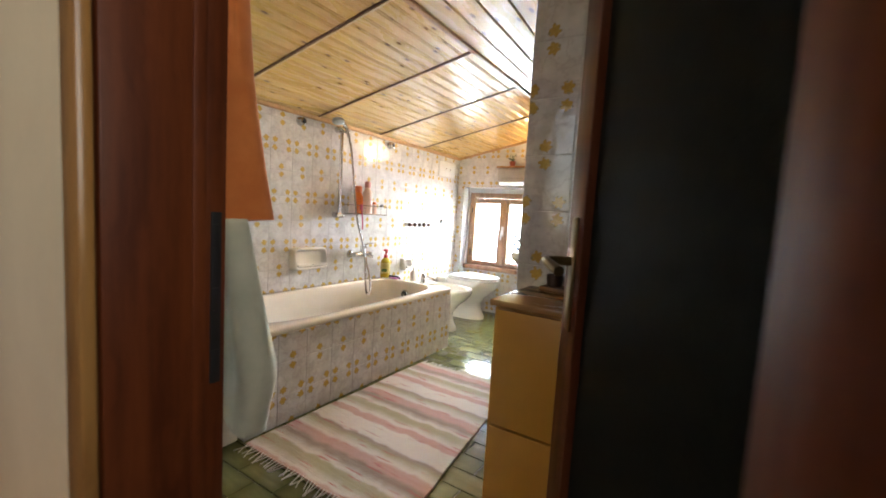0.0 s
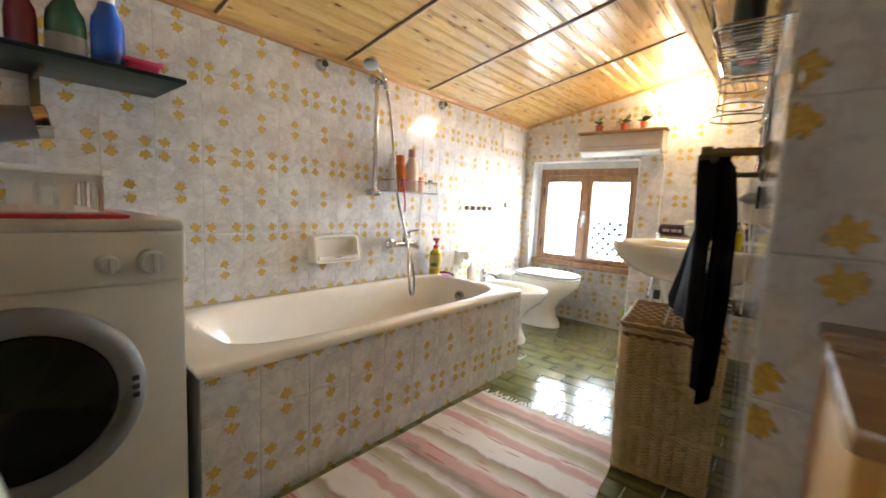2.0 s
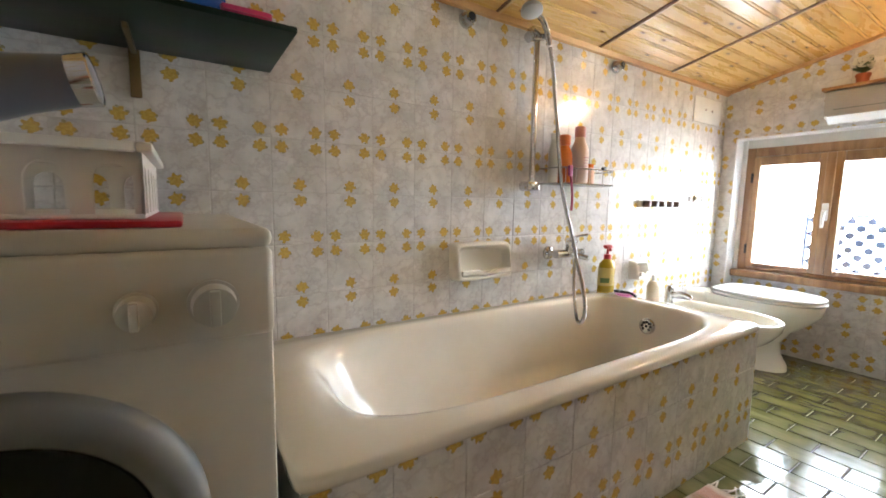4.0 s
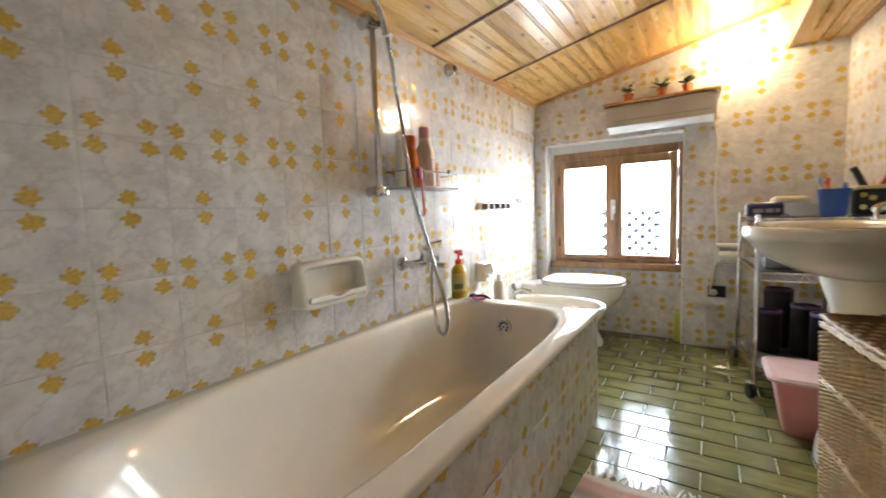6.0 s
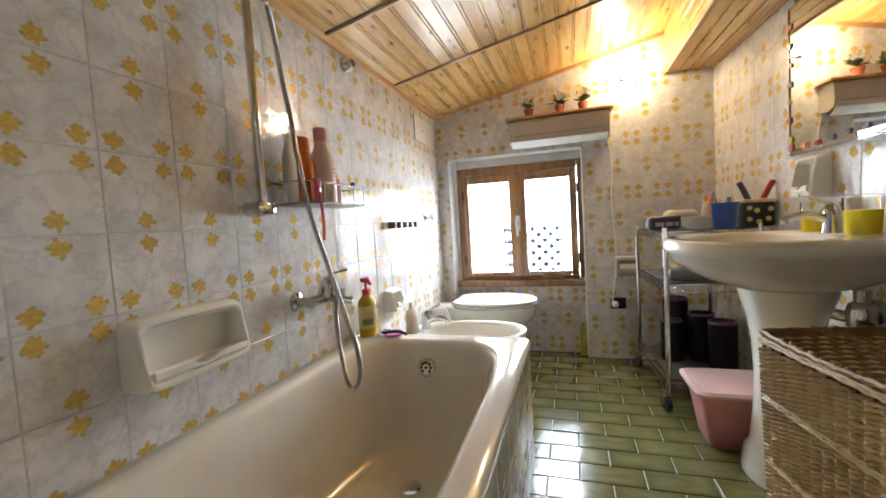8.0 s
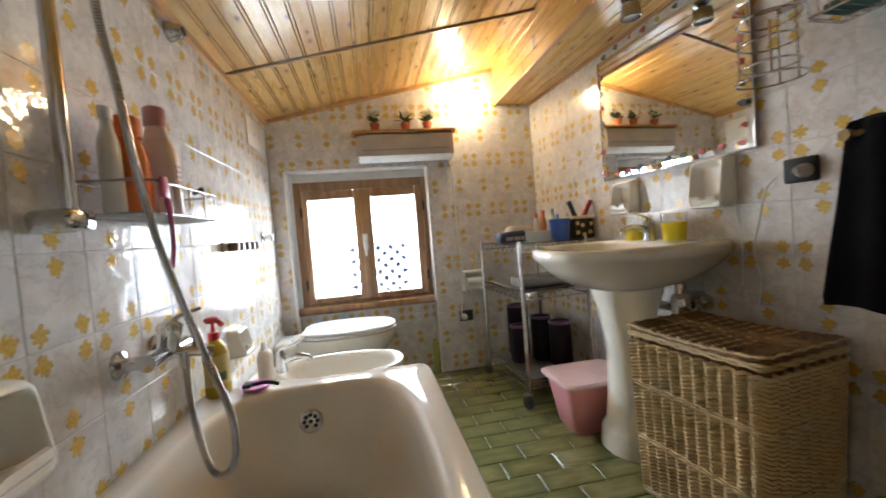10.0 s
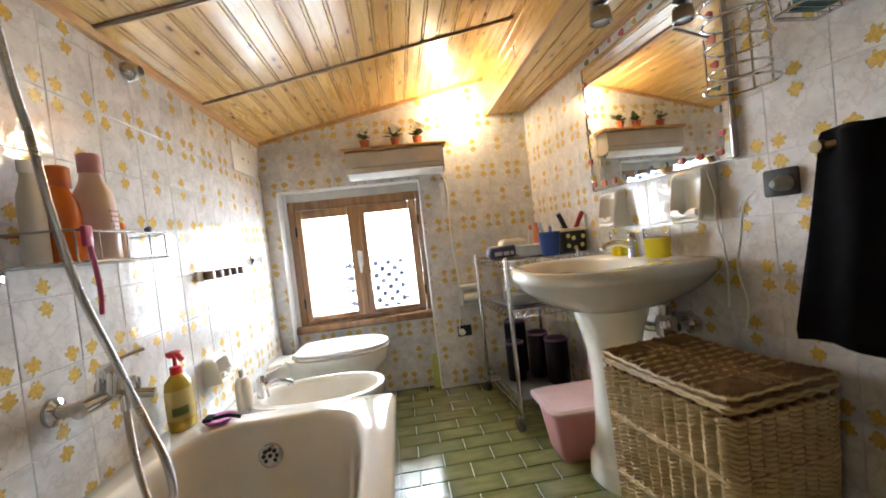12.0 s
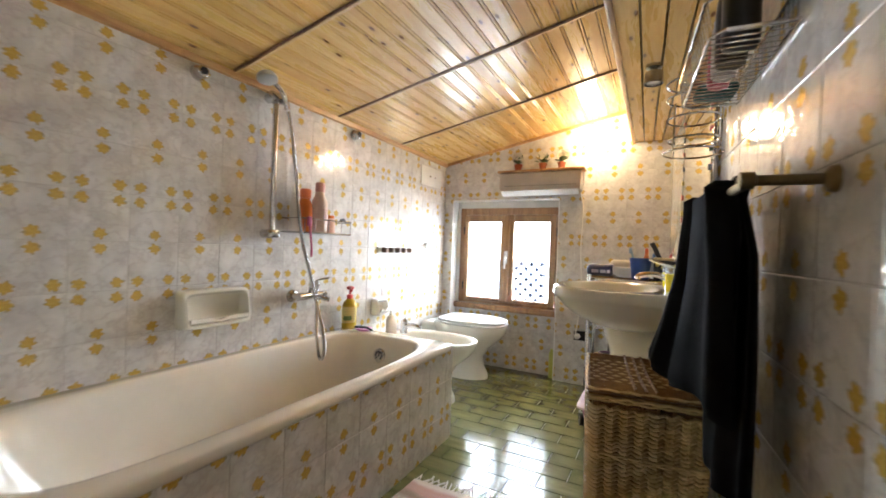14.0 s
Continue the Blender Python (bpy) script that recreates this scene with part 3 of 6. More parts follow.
for x0, x1 in ((0.152, 0.527), (0.530, 0.916)):
    mid = x0 > 0.5
    sx0, sx1 = (0.583 if mid else 0.188), (0.868 if mid else 0.472)
    sash = bar("sash", x0, sx0, 0.524, 1.233, 6.492 - 0.003 * mid, 6.55, win)
    bar("stile", sx1, x1, 0.524, 1.233, 6.492 - 0.003 * mid, 6.55, sash)
    bar("rail", sx0, sx1, 1.176, 1.233, 6.494, 6.549, sash)
    bar("rail", sx0, sx1, 0.524, 0.552, 6.494, 6.549, sash)
    pane = bar("pane", sx0 - 0.008, sx1 + 0.008, 0.545, 1.182, 6.518, 6.522, sash, M_GLASS, 0)
    pane.visible_shadow = False
bar("cover_strip", 0.508, 0.55, 0.526, 1.231, 6.474, 6.4915, win)
sill = bar("window_sill", 0.083, 0.985, 0.4535, 0.4995, 6.455, 6.57, win, None, 0.008)
bm = bmesh.new()
box(bm, 0.513, 0.543, 6.466, 6.474, 0.84, 0.94, 0.004)
box(bm, 0.519, 0.537, 6.438, 6.467, 0.875, 0.9, 0.004)
box(bm, 0.520, 0.536, 6.432, 6.446, 0.80, 0.895, 0.005)
part("window_handle", bm, plain("handle_white", (0.7, 0.7, 0.68), 0.25), win, "pale metal window handle")
for z in (0.64, 1.1):
    for xx in (0.146, 0.922):
        bm = bmesh.new()
        rod(bm, (xx, 6.496, z - 0.03), (xx, 6.496, z + 0.03), 0.007)
        part("hinge", bm, M_BLACKPL, win)

# white lining of the niche
for a in ((N0 - 0.004, N0 + 0.003, 6.398, NY + 0.004, 0.0, NZ), (N1 - 0.003, N1 + 0.004, 6.398, NY + 0.004, 0.0, NZ), (N0 + 0.0032, N1 - 0.0032, 6.398, 6.56, NZ - 0.003, NZ + 0.004), (N0 + 0.0032, 0.1065, NY, 6.56, 0.4985, NZ - 0.0032)):
    bm = bmesh.new()
    box(bm, *a)
    solid("window_reveal", bm, M_REVEAL, "white glazed lining of the window niche", "reveal", kind="structure", smooth=0)

# outside: ground, a pale backdrop of open sky, and a balcony's openwork screen
struct("ground", blocks((-60, 60, 6.8, 120, -3.2, -3.0), (-60, 60, -60, 6.8, -3.21, -3.01)), M_EXT, "pale open ground outside")
bm = bmesh.new()
loft(bm, [[Vector((-14, 16, z)), Vector((15, 16, z))] for z in (-3.0, 11)], closed=False)
struct("backdrop", bm, glow("sky_glow", (0.76, 0.88, 1.0), 68.0), "bright hazy sky behind the window")
screen = thing("window_screen", (0.6, 6.64, 0.456), "blue grey openwork screen standing outside the panes", "screen")
M_SCREEN = plain("screen_paint", (0.10, 0.14, 0.24), 0.6)
SX0, SX1, SZ0, SZ1, SY = 0.415, 0.80, 0.478, 0.863, 6.63
pitch = (SX1 - SX0) / 4.5
def lozenge(cx, cz, half):
    """A thick diamond-shaped block of the openwork."""
    bm = bmesh.new()
    loft(bm, [[Vector((cx + r * math.cos(k * math.pi / 2), y, cz + r * math.sin(k * math.pi / 2))) for k in range(4)] for r, y in ((half * 0.8, SY), (half, SY + 0.006), (half, SY + 0.024), (half * 0.8, SY + 0.03))], True, True)
    part("block", bm, M_SCREEN, screen, smooth=0)
for j in range(9):
    cz = SZ0 + 0.022 + j * 0.0425
    xs = [SX0 + pitch * (0.25 + 0.5 * (j % 2) + i) for i in range(4 if j % 2 else 5)]
    xs = [x for x in xs if x < SX1 - 0.01]
    for cx in xs:
        lozenge(cx, cz, 0.0245)
        for e in (-1, 1):
            if j < 8 and SX0 < cx + e * pitch / 2 < SX1:
                bm = bmesh.new()
                rod(bm, (cx, SY + 0.015, cz), (cx + e * pitch / 2, SY + 0.015, cz + 0.0425), 0.005, 6)
                part("bar", bm, M_SCREEN, screen)
for x0, x1, z0, z1 in ((SX0 - 0.012, SX1 + 0.012, SZ1, SZ1 + 0.012), (SX0 - 0.012, SX0, 0.4555, SZ1), (SX1, SX1 + 0.012, 0.4555, SZ1), (SX0, SX1, 0.4555, SZ0)):
    bm = bmesh.new()
    box(bm, x0, x1, SY, SY + 0.03, z0, z1)
    part("post" if z1 - z0 > 0.1 else "rail", bm, M_SCREEN, screen)

# ---- added hallway fill: area lamps in made-up openings, out of view ----
hall_light = new("hall_fill", bpy.data.lights.new("hall_fill", "AREA"))
hall_light.data.shape, hall_light.data.size, hall_light.data.size_y = "RECTANGLE", 0.68, 1.08
hall_light.data.energy, hall_light.data.color = 2.0, (1.0, 0.93, 0.80)
hall_light.matrix_basis = look((1.25, 1.13, 1.5), (1.25, 3.0, 1.5))
# second added fill lamp, from the side, to brighten the cream wall
side_light = new("hall_side_fill", bpy.data.lights.new("hall_side_fill", "AREA"))
side_light.data.shape, side_light.data.size, side_light.data.size_y = "RECTANGLE", 0.70, 1.10
side_light.data.energy, side_light.data.color = 6.5, (1.0, 0.93, 0.80)
side_light.matrix_basis = look((3.02, 2.25, 1.5), (1.0, 2.25, 1.5))

# ---- bathtub ----
tub = thing("bathtub", (0.37, 4.35, 0), "cream enamel bathtub built into a tiled surround", "bathtub")
TX, TY0, TY1, TZ = 0.712, 3.495, 5.195, 0.472
bm = bmesh.new()
cnt = 128
def ring_rect(inset, z, n=14.0):
    return oval((0.004 + TX) / 2, (TY0 + TY1) / 2, z, (TX - 0.004) / 2 - inset, (TY1 - TY0) / 2 - inset, n, cnt)
def inner(cx, cy, a, b, z, n): return oval(cx, cy, z, a, b, n, cnt)
rings = [ring_rect(0.004, TZ - 0.032, 40), ring_rect(-0.003, TZ - 0.022, 40), ring_rect(-0.003, TZ - 0.008, 40), ring_rect(0.004, TZ, 30)]
for f, z, n in ((0, TZ, 4.5), (0.006, TZ - 0.001, 4.4), (0.014, TZ - 0.007, 4.3), (0.021, TZ - 0.02, 4.2), (0.03, TZ - 0.06, 4), (0.045, TZ - 0.16, 3.6), (0.065, TZ - 0.26, 3.2), (0.10, TZ - 0.335, 2.9), (0.16, TZ - 0.36, 2.7), (0.22, TZ - 0.365, 2.6)):
    near = f * 3.0
    y0, y1 = 3.585 + near, 5.128 - f * 1.0
    rings.append(inner(0.356, (y0 + y1) / 2, 0.300 - f * 0.9, (y1 - y0) / 2, z, n))
loft(bm, rings, False, True)
part("basin", bm, M_ENAMEL, tub, "glossy cream enamel basin", smooth=60)
surround = part("surround", blocks((0.0, TX - 0.008, TY0 + 0.006, TY0 + 0.05, 0, TZ - 0.03), (0.67, TX - 0.008, TY0 + 0.05, TY1 - 0.008, 0, TZ - 0.03), (0.0, 0.67, TY1 - 0.06, TY1 - 0.008, 0, TZ - 0.03)), M_GROUT, tub, "tiled front panel", smooth=0)
bm = bmesh.new()
turned(bm, ((0.036, 0), (0.036, 0.005), (0.031, 0.009), (0.022, 0.010)), (0.33, 5.091, 0.375), (0, -1, 0.12), 24)
ovf = part("overflow", bm, M_CHROME, tub, "chrome overflow rosette")
for k in range(9):
    a = k * 2 * math.pi / 8
    rr = 0.019 if k < 8 else 0
    bm = bmesh.new()
    turned(bm, ((0.0062, 0), (0.0062, 0.0016)), (0.33 + rr * math.cos(a), 5.0808, 0.3765 + rr * math.sin(a)), (0, -1, 0.12), 8)
    part("hole", bm, M_BLACKPL, ovf)
bm = bmesh.new()
turned(bm, ((0.032, 0), (0.034, 0.004), (0.02, 0.006)), (0.37, 4.78, 0.1075), (0, 0, 1), 24)
part("drain", bm, M_CHROME, tub)

# ---- washing machine ----
wm = thing("washing_machine", (0.36, 3.15, 0), "cream front-loading washing machine with a grey door ring", "washing machine")
WX, W0, W1, WZ = 0.725, 2.89, 3.468, 0.87
bm = bmesh.new()
box(bm, 0.12, WX - 0.012, W0, W1, 0.02, WZ - 0.03, 0.008)
part("body", bm, M_MACHINE, wm)
bm = bmesh.new()
box(bm, 0.11, WX, W0 - 0.001, W1 + 0.001, WZ - 0.028, WZ, 0.012, seg=3)
part("top_panel", bm, M_MACHINE, wm)
bm = bmesh.new()
box(bm, WX - 0.02, WX + 0.004, W0, W1, 0.722, WZ - 0.026, 0.010, seg=3)
cp = part("control_panel", bm, M_MACHINE, wm)
for y, r in ((3.394, 0.026), (3.314, 0.019)):
    bm = bmesh.new()
    turned(bm, ((r * 1.15, 0), (r * 1.15, 0.006), (r, 0.008), (r * 0.92, 0.034), (r * 0.6, 0.036)), (WX + 0.003, y, 0.775), (1, 0, 0), 28)
    box(bm, WX + 0.036, WX + 0.046, y - r * 0.22, y + r * 0.22, 0.775 - r * 0.85, 0.775 + r * 0.85, 0.002)
    part("knob", bm, plain("knob_grey", (0.46, 0.44, 0.39), 0.3), cp)
for y in (3.13, 3.08, 3.03):
    bm = bmesh.new()
    box(bm, WX + 0.002, WX + 0.008, y - 0.014, y + 0.014, 0.768, 0.782, 0.002)
    part("button", bm, M_WHITEPL, cp)
DY, DZ = 3.172, 0.488
bm = bmesh.new()
turned(bm, ((0.208, 0), (0.208, 0.012), (0.199, 0.024), (0.175, 0.03), (0.155, 0.024), (0.152, 0.012)), (WX - 0.012, DY, DZ), (1, 0, 0), 56, False, False)
door_r = part("door", bm, plain("porthole_ring", (0.15, 0.145, 0.13), 0.4), wm, "grey porthole ring")
bm = bmesh.new()
turned(bm, ((0.156, 0.012), (0.15, 0.02), (0.12, 0.012), (0.0, 0.0)), (WX - 0.012, DY, DZ), (1, 0, 0), 40, False, False)
part("porthole", bm, plain("porthole_glass", (0.01, 0.011, 0.012), 0.05), door_r, "dark curved porthole glass")
for dz in (-0.02, 0.0, 0.02):
    bm = bmesh.new()
    box(bm, WX + 0.014, WX + 0.02, DY + 0.176, DY + 0.19, DZ + dz - 0.006, DZ + dz + 0.006, 0.002)
    part("hinge", bm, M_BLACKPL, door_r)
for xx in (0.17, 0.66):
    for yy in (W0 + 0.05, W1 - 0.05):
        bm = bmesh.new()
        turned(bm, ((0.02, 0), (0.016, 0.022)), (xx, yy, 0), (0, 0, 1), 12)
        part("foot", bm, M_BLACKPL, wm)

# ---- toilet and bidet ----
def sanitary(name, y, label, lid):
    t = thing(name, (0.3, y, 0), label, name)
    bm = bmesh.new()
    rz = 0.395 if lid else 0.385
    sec = ((0.30, 0.225, 0.118, 0.0), (0.30, 0.222, 0.115, 0.03), (0.30, 0.19, 0.095, 0.09), (0.31, 0.175, 0.09, 0.16), (0.335, 0.20, 0.115, 0.23), (0.36, 0.25, 0.155, 0.29), (0.37, 0.278, 0.178, 0.34), (0.37, 0.285, 0.183, rz - 0.012), (0.37, 0.282, 0.18, rz))
    rings = [oval(cx, y, z, a, b, 2.35, 48) for cx, a, b, z in sec]
    if not lid:
        rings += [oval(0.38, y, z, a, b, 2.2, 48) for a, b, z in ((0.25, 0.15, rz), (0.238, 0.138, rz - 0.02), (0.20, 0.115, rz - 0.09), (0.12, 0.07, rz - 0.13), (0.03, 0.03, rz - 0.14))]
    loft(bm, rings, True, True)
    part("bowl", bm, M_PORC, t, smooth=60)
    bm = bmesh.new()
    box(bm, 0.002, 0.15, y - 0.115, y + 0.115, 0.22, rz - 0.004, 0.03, seg=3)
    part("back_block", bm, M_PORC, t)
    return t, rz

toilet, rz = sanitary("toilet", 6.16, "white porcelain toilet with its white lid closed", True)
for name, z0, z1, g in (("seat", rz + 0.002, rz + 0.018, 0.0), ("lid", rz + 0.02, rz + 0.04, 0.004)):
    bm = bmesh.new()
    ring = lambda k, z: [Vector((max(p.x, 0.17), p.y, p.z)) for p in oval(0.385, 6.16, z, 0.278 - k, 0.19 - k, 2.3, 48)]
    loft(bm, [ring(g + 0.008, z0), ring(g, z0 + 0.006), ring(g, z1 - 0.006), ring(g + 0.01, z1), ring(g + 0.06, z1 + 0.002)], True, True)
    part(name, bm, plain(name + "_plastic", (0.84, 0.84, 0.82), 0.12), toilet)
bm = bmesh.new()
rod(bm, (0.16, 6.06, rz + 0.02), (0.16, 6.26, rz + 0.02), 0.013)
part("hinge", bm, M_WHITEPL, toilet)
bidet, rz2 = sanitary("bidet", 5.60, "white porcelain bidet with a chrome tap", False)
def mixer(name, parent, m, reach=0.11):
    bm = bmesh.new()
    turned(bm, ((0.026, 0), (0.024, 0.012), (0.021, 0.05), (0.022, 0.075), (0.012, 0.09)), (0, 0, 0), (0, 0, 1), 20)
    tube(bm, curve_pts(((0.0, 0, 0.035), (reach * 0.5, 0, 0.06), (reach, 0, 0.05), (reach + 0.005, 0, 0.035)), 6), 0.012, 12)
    for v in bm.verts: v.co = m @ v.co
    body = part(name, bm, M_CHROME, parent, "chrome mixer tap")
    bm = bmesh.new()
    tube(bm, curve_pts(((-0.005, 0, 0.088), (0.03, 0, 0.102), (0.085, 0, 0.122)), 5), 0.006, 8)
    for v in bm.verts: v.co = m @ v.co
    part("lever", bm, M_CHROME, body)
    return body
mixer("tap", bidet, pose(0.145, 5.60, rz2 - 0.002))

# ---- washbasin ----
SB = 1.13
basin = thing("washbasin", tuple(bw(SB, 0.25, 0)), "cream porcelain pedestal washbasin on the tiled wall", "washbasin")
def wash_ring(d0, d1, half, z, n=2.4, count=64):
    return [bw(SB + p.x, max(p.y, 0.003), z) for p in oval(0, (d0 + d1) / 2, z, half, (d1 - d0) / 2, n, count)]
bm = bmesh.new()
rings = [wash_ring(0.09, 0.34, 0.125, 0.640, 2.2), wash_ring(0.02, 0.41, 0.19, 0.662, 2.3), wash_ring(-0.06, 0.475, 0.25, 0.697), wash_ring(-0.11, 0.515, 0.29, 0.732), wash_ring(-0.14, 0.535, 0.312, 0.760), wash_ring(-0.148, 0.545, 0.320, 0.768), wash_ring(-0.152, 0.55, 0.324, 0.778), wash_ring(-0.152, 0.55, 0.324, 0.798), wash_ring(-0.148, 0.546, 0.321, 0.808), wash_ring(-0.14, 0.538, 0.315, 0.812),
         wash_ring(0.125, 0.508, 0.268, 0.812), wash_ring(0.135, 0.495, 0.255, 0.80), wash_ring(0.15, 0.475, 0.235, 0.765), wash_ring(0.18, 0.42, 0.18, 0.71), wash_ring(0.25, 0.35, 0.08, 0.685), wash_ring(0.28, 0.32, 0.02, 0.683)]
loft(bm, rings, True, True)
part("bowl", bm, M_PORC, basin, smooth=60)
bm = bmesh.new()
loft(bm, [wash_ring(0.212 - a, 0.212 + a, b, z, 2.3, 40) for a, b, z in ((0.118, 0.130, 0.0), (0.118, 0.130, 0.012), (0.113, 0.125, 0.065), (0.108, 0.118, 0.085), (0.094, 0.100, 0.11), (0.084, 0.090, 0.22), (0.080, 0.086, 0.36), (0.086, 0.094, 0.46), (0.100, 0.110, 0.55), (0.122, 0.134, 0.62), (0.128, 0.142, 0.652))], True, True)
part("pedestal", bm, M_PORC, basin, smooth=60)
mixer("tap", basin, BW @ pose(SB, 0.085, 0.812, 0, 0, 90), 0.12)
bm = bmesh.new()
tube(bm, [bw(*p) for p in curve_pts(((SB + 0.10, 0.0, 0.56), (SB + 0.10, 0.06, 0.56), (SB + 0.06, 0.12, 0.57), (SB, 0.2, 0.62)), 6)], 0.018, 12)
part("waste_pipe", bm, M_CHROME, basin)
bm = bmesh.new()
turned(bm, ((0.022, 0), (0.034, 0.008), (0.036, 0.055), (0.030, 0.07), (0.02, 0.078), (0.02, 0.11)), bw(SB + 0.155, 0.10, 0.545), (0, 0, 1), 22)
part("bottle_trap", bm, M_CHROME, basin)
bm = bmesh.new()
rod(bm, bw(SB + 0.155, 0.10, 0.605), bw(SB + 0.155, 0.005, 0.605), 0.017, 14)
turned(bm, ((0.025, 0), (0.025, 0.02)), bw(SB + 0.155, 0.062, 0.605), bw(0, 1, 0) - bw(0, 0, 0), 8)
part("wall_pipe", bm, M_CHROME, basin)
bm = bmesh.new()
turned(bm, ((0.03, 0), (0.03, 0.03), (0.018, 0.04), (0.018, 0.07)), bw(SB + 0.17, 0.002, 0.58), bw(0, 1, 0) - bw(0, 0, 0), 16)
part("stop_valve", bm, M_CHROME, basin)

# ---- mirror ----
mirror = thing("mirror", tuple(bw(1.14, 0.0, 1.1)), "large wall mirror edged with small coloured ornaments", "mirror")
S0, S1, MZ0, MZ1 = 0.775, 1.515, 1.10, 1.655
bm = bmesh.new()
box(bm, S0, S1, 0.001, 0.014, MZ0, MZ1, 0, BW)
part("back_panel", bm, M_BLACKPL, mirror, smooth=0)
bm = bmesh.new()
loft(bm, [[bw(s, d, z) for s, z in ((S0 + i, MZ0 + i), (S1 - i, MZ0 + i), (S1 - i, MZ1 - i), (S0 + i, MZ1 - i))] for i, d in ((0.0, 0.0145), (0.0, 0.017), (0.018, 0.021))], True, True)
part("glass", bm, M_MIRROR, mirror, "silvered mirror glass", smooth=0)
for a, b, c, d in ((S0 - 0.004, S0, MZ0, MZ1), (S1, S1 + 0.006, MZ0, MZ1), (S0, S1, MZ0 - 0.006, MZ0)):
    bm = bmesh.new()
    box(bm, a, b, 0.001, 0.02, c, d, 0.001, BW)
    part("edge_strip", bm, M_CHROME, mirror)

# ---- air conditioner over the window ----
ac = thing("air_conditioner", (0.82, 6.35, 1.36), "beige split air conditioner above the window", "air conditioner")
M_AC = plain("ac_beige", (0.47, 0.42, 0.36), 0.4)
bm = bmesh.new()
prof = ((6.398, 1.39), (6.398, 1.53), (6.30, 1.53), (6.288, 1.52), (6.285, 1.425), (6.295, 1.40), (6.33, 1.385))
loft(bm, [[Vector((x, y, z)) for y, z in prof] for x in (0.522, 0.528, 1.106, 1.112)], True, True)
part("body", bm, M_AC, ac, smooth=30)
bm = bmesh.new()
loft(bm, [[Vector((x, y, z)) for y, z in ((6.297, 1.402), (6.283, 1.396), (6.31, 1.368), (6.335, 1.362), (6.34, 1.37), (6.318, 1.378))] for x in (0.535, 1.10)], True, True)
part("flap", bm, plain("ac_white", (0.82, 0.82, 0.80), 0.25), ac, "white outlet flap")
bm = bmesh.new()
box(bm, 0.56, 1.085, 6.281, 6.2845, 1.4275, 1.4315)
part("seam", bm, M_GREYPL, ac)
bm = bmesh.new()
box(bm, 0.60, 1.06, 6.3005, 6.304, 1.379, 1.385, 0)
part("slot", bm, M_BLACKPL, ac)
for k in range(3):
    bm = bmesh.new()
    box(bm, 0.54, 1.09, 6.335 + k * 0.016, 6.339 + k * 0.016, 1.372, 1.392)
    part("louvre", bm, M_GREYPL, ac)
bm = bmesh.new()
box(bm, 0.505, 1.135, 6.275, 6.398, 1.532, 1.548, 0.003)
plank = solid("wall_shelf", bm, M_TRIM, "narrow brown wooden shelf board on the air conditioner", "shelf")

# ---- lamp beside the air conditioner ----
lamp = thing("wall_lamp", (1.21, 6.36, 1.74), "lit frosted wall lamp high on the window wall", "lamp")
bm = bmesh.new()
turned(bm, ((0.045, 0), (0.045, 0.012), (0.02, 0.02), (0.018, 0.045)), (1.21, 6.399, 1.745), (0, -1, 0), 24)
part("base", bm, M_CHROME, lamp)
bm = bmesh.new()
turned(bm, [(max(0.001, 0.055 * math.sin(math.pi * k / 12)), -0.055 * math.cos(math.pi * k / 12)) for k in range(13)], (1.21, 6.315, 1.745), (0, -1, 0), 24)
part("shade", bm, glow("lamp_glass", (1.0, 0.80, 0.52), 140.0), lamp, "glowing frosted glass globe")

# ---- shower, rack and fittings on the tub wall ----
shower = thing("shower_rail", (0.0, 4.61, 0.98), "chrome shower rail with hand shower and metal hose", "shower")
bm = bmesh.new()
rod(bm, (0.055, 4.615, 0.975), (0.055, 4.615, 1.612), 0.0125, 16)
part("rail", bm, M_CHROME, shower)
for z in (0.985, 1.60):
    bm = bmesh.new()
    turned(bm, ((0.021, 0), (0.021, 0.055), (0.015, 0.07)), (0.001, 4.615, z), (1, 0, 0), 16)
    box(bm, 0.032, 0.078, 4.575, 4.645, z - 0.018, z + 0.018, 0.009)
    part("bracket", bm, M_CHROME, shower)
bm = bmesh.new()
turned(bm, ((0.017, 0), (0.019, 0.01), (0.019, 0.04), (0.012, 0.052)), (0.05, 4.60, 1.585), (0.55, 0.85, 0.1), 16)
part("slider", bm, M_CHROME, shower)
bm = bmesh.new()
tube(bm, curve_pts(((0.10, 4.64, 1.545), (0.105, 4.62, 1.59), (0.12, 4.58, 1.617), (0.135, 4.53, 1.628)), 6), 0.012, 12)
hs = part("hand_shower", bm, M_CHROME, shower)
bm = bmesh.new()
turned(bm, ((0.014, -0.012), (0.036, -0.004), (0.041, 0.008), (0.041, 0.016), (0.036, 0.02)), (0.142, 4.495, 1.634), (0.25, -0.1, -1), 24)
part("spray_head", bm, plain("shower_grey", (0.42, 0.42, 0.42), 0.3), hs, "grey spray head")
HOSE = curve_pts(((0.10, 4.645, 1.54), (0.09, 4.68, 1.45), (0.087, 4.70, 1.35), (0.10, 4.705, 1.25), (0.112, 4.715, 1.10), (0.13, 4.728, 0.95), (0.152, 4.762, 0.80), (0.19, 4.775, 0.65), (0.21, 4.792, 0.55), (0.208, 4.812, 0.46), (0.185, 4.828, 0.40), (0.15, 4.845, 0.385), (0.125, 4.855, 0.425), (0.105, 4.86, 0.54), (0.10, 4.862, 0.655)), 18)
bm = bmesh.new()
rings, up = [], Vector((1, 0, 0))
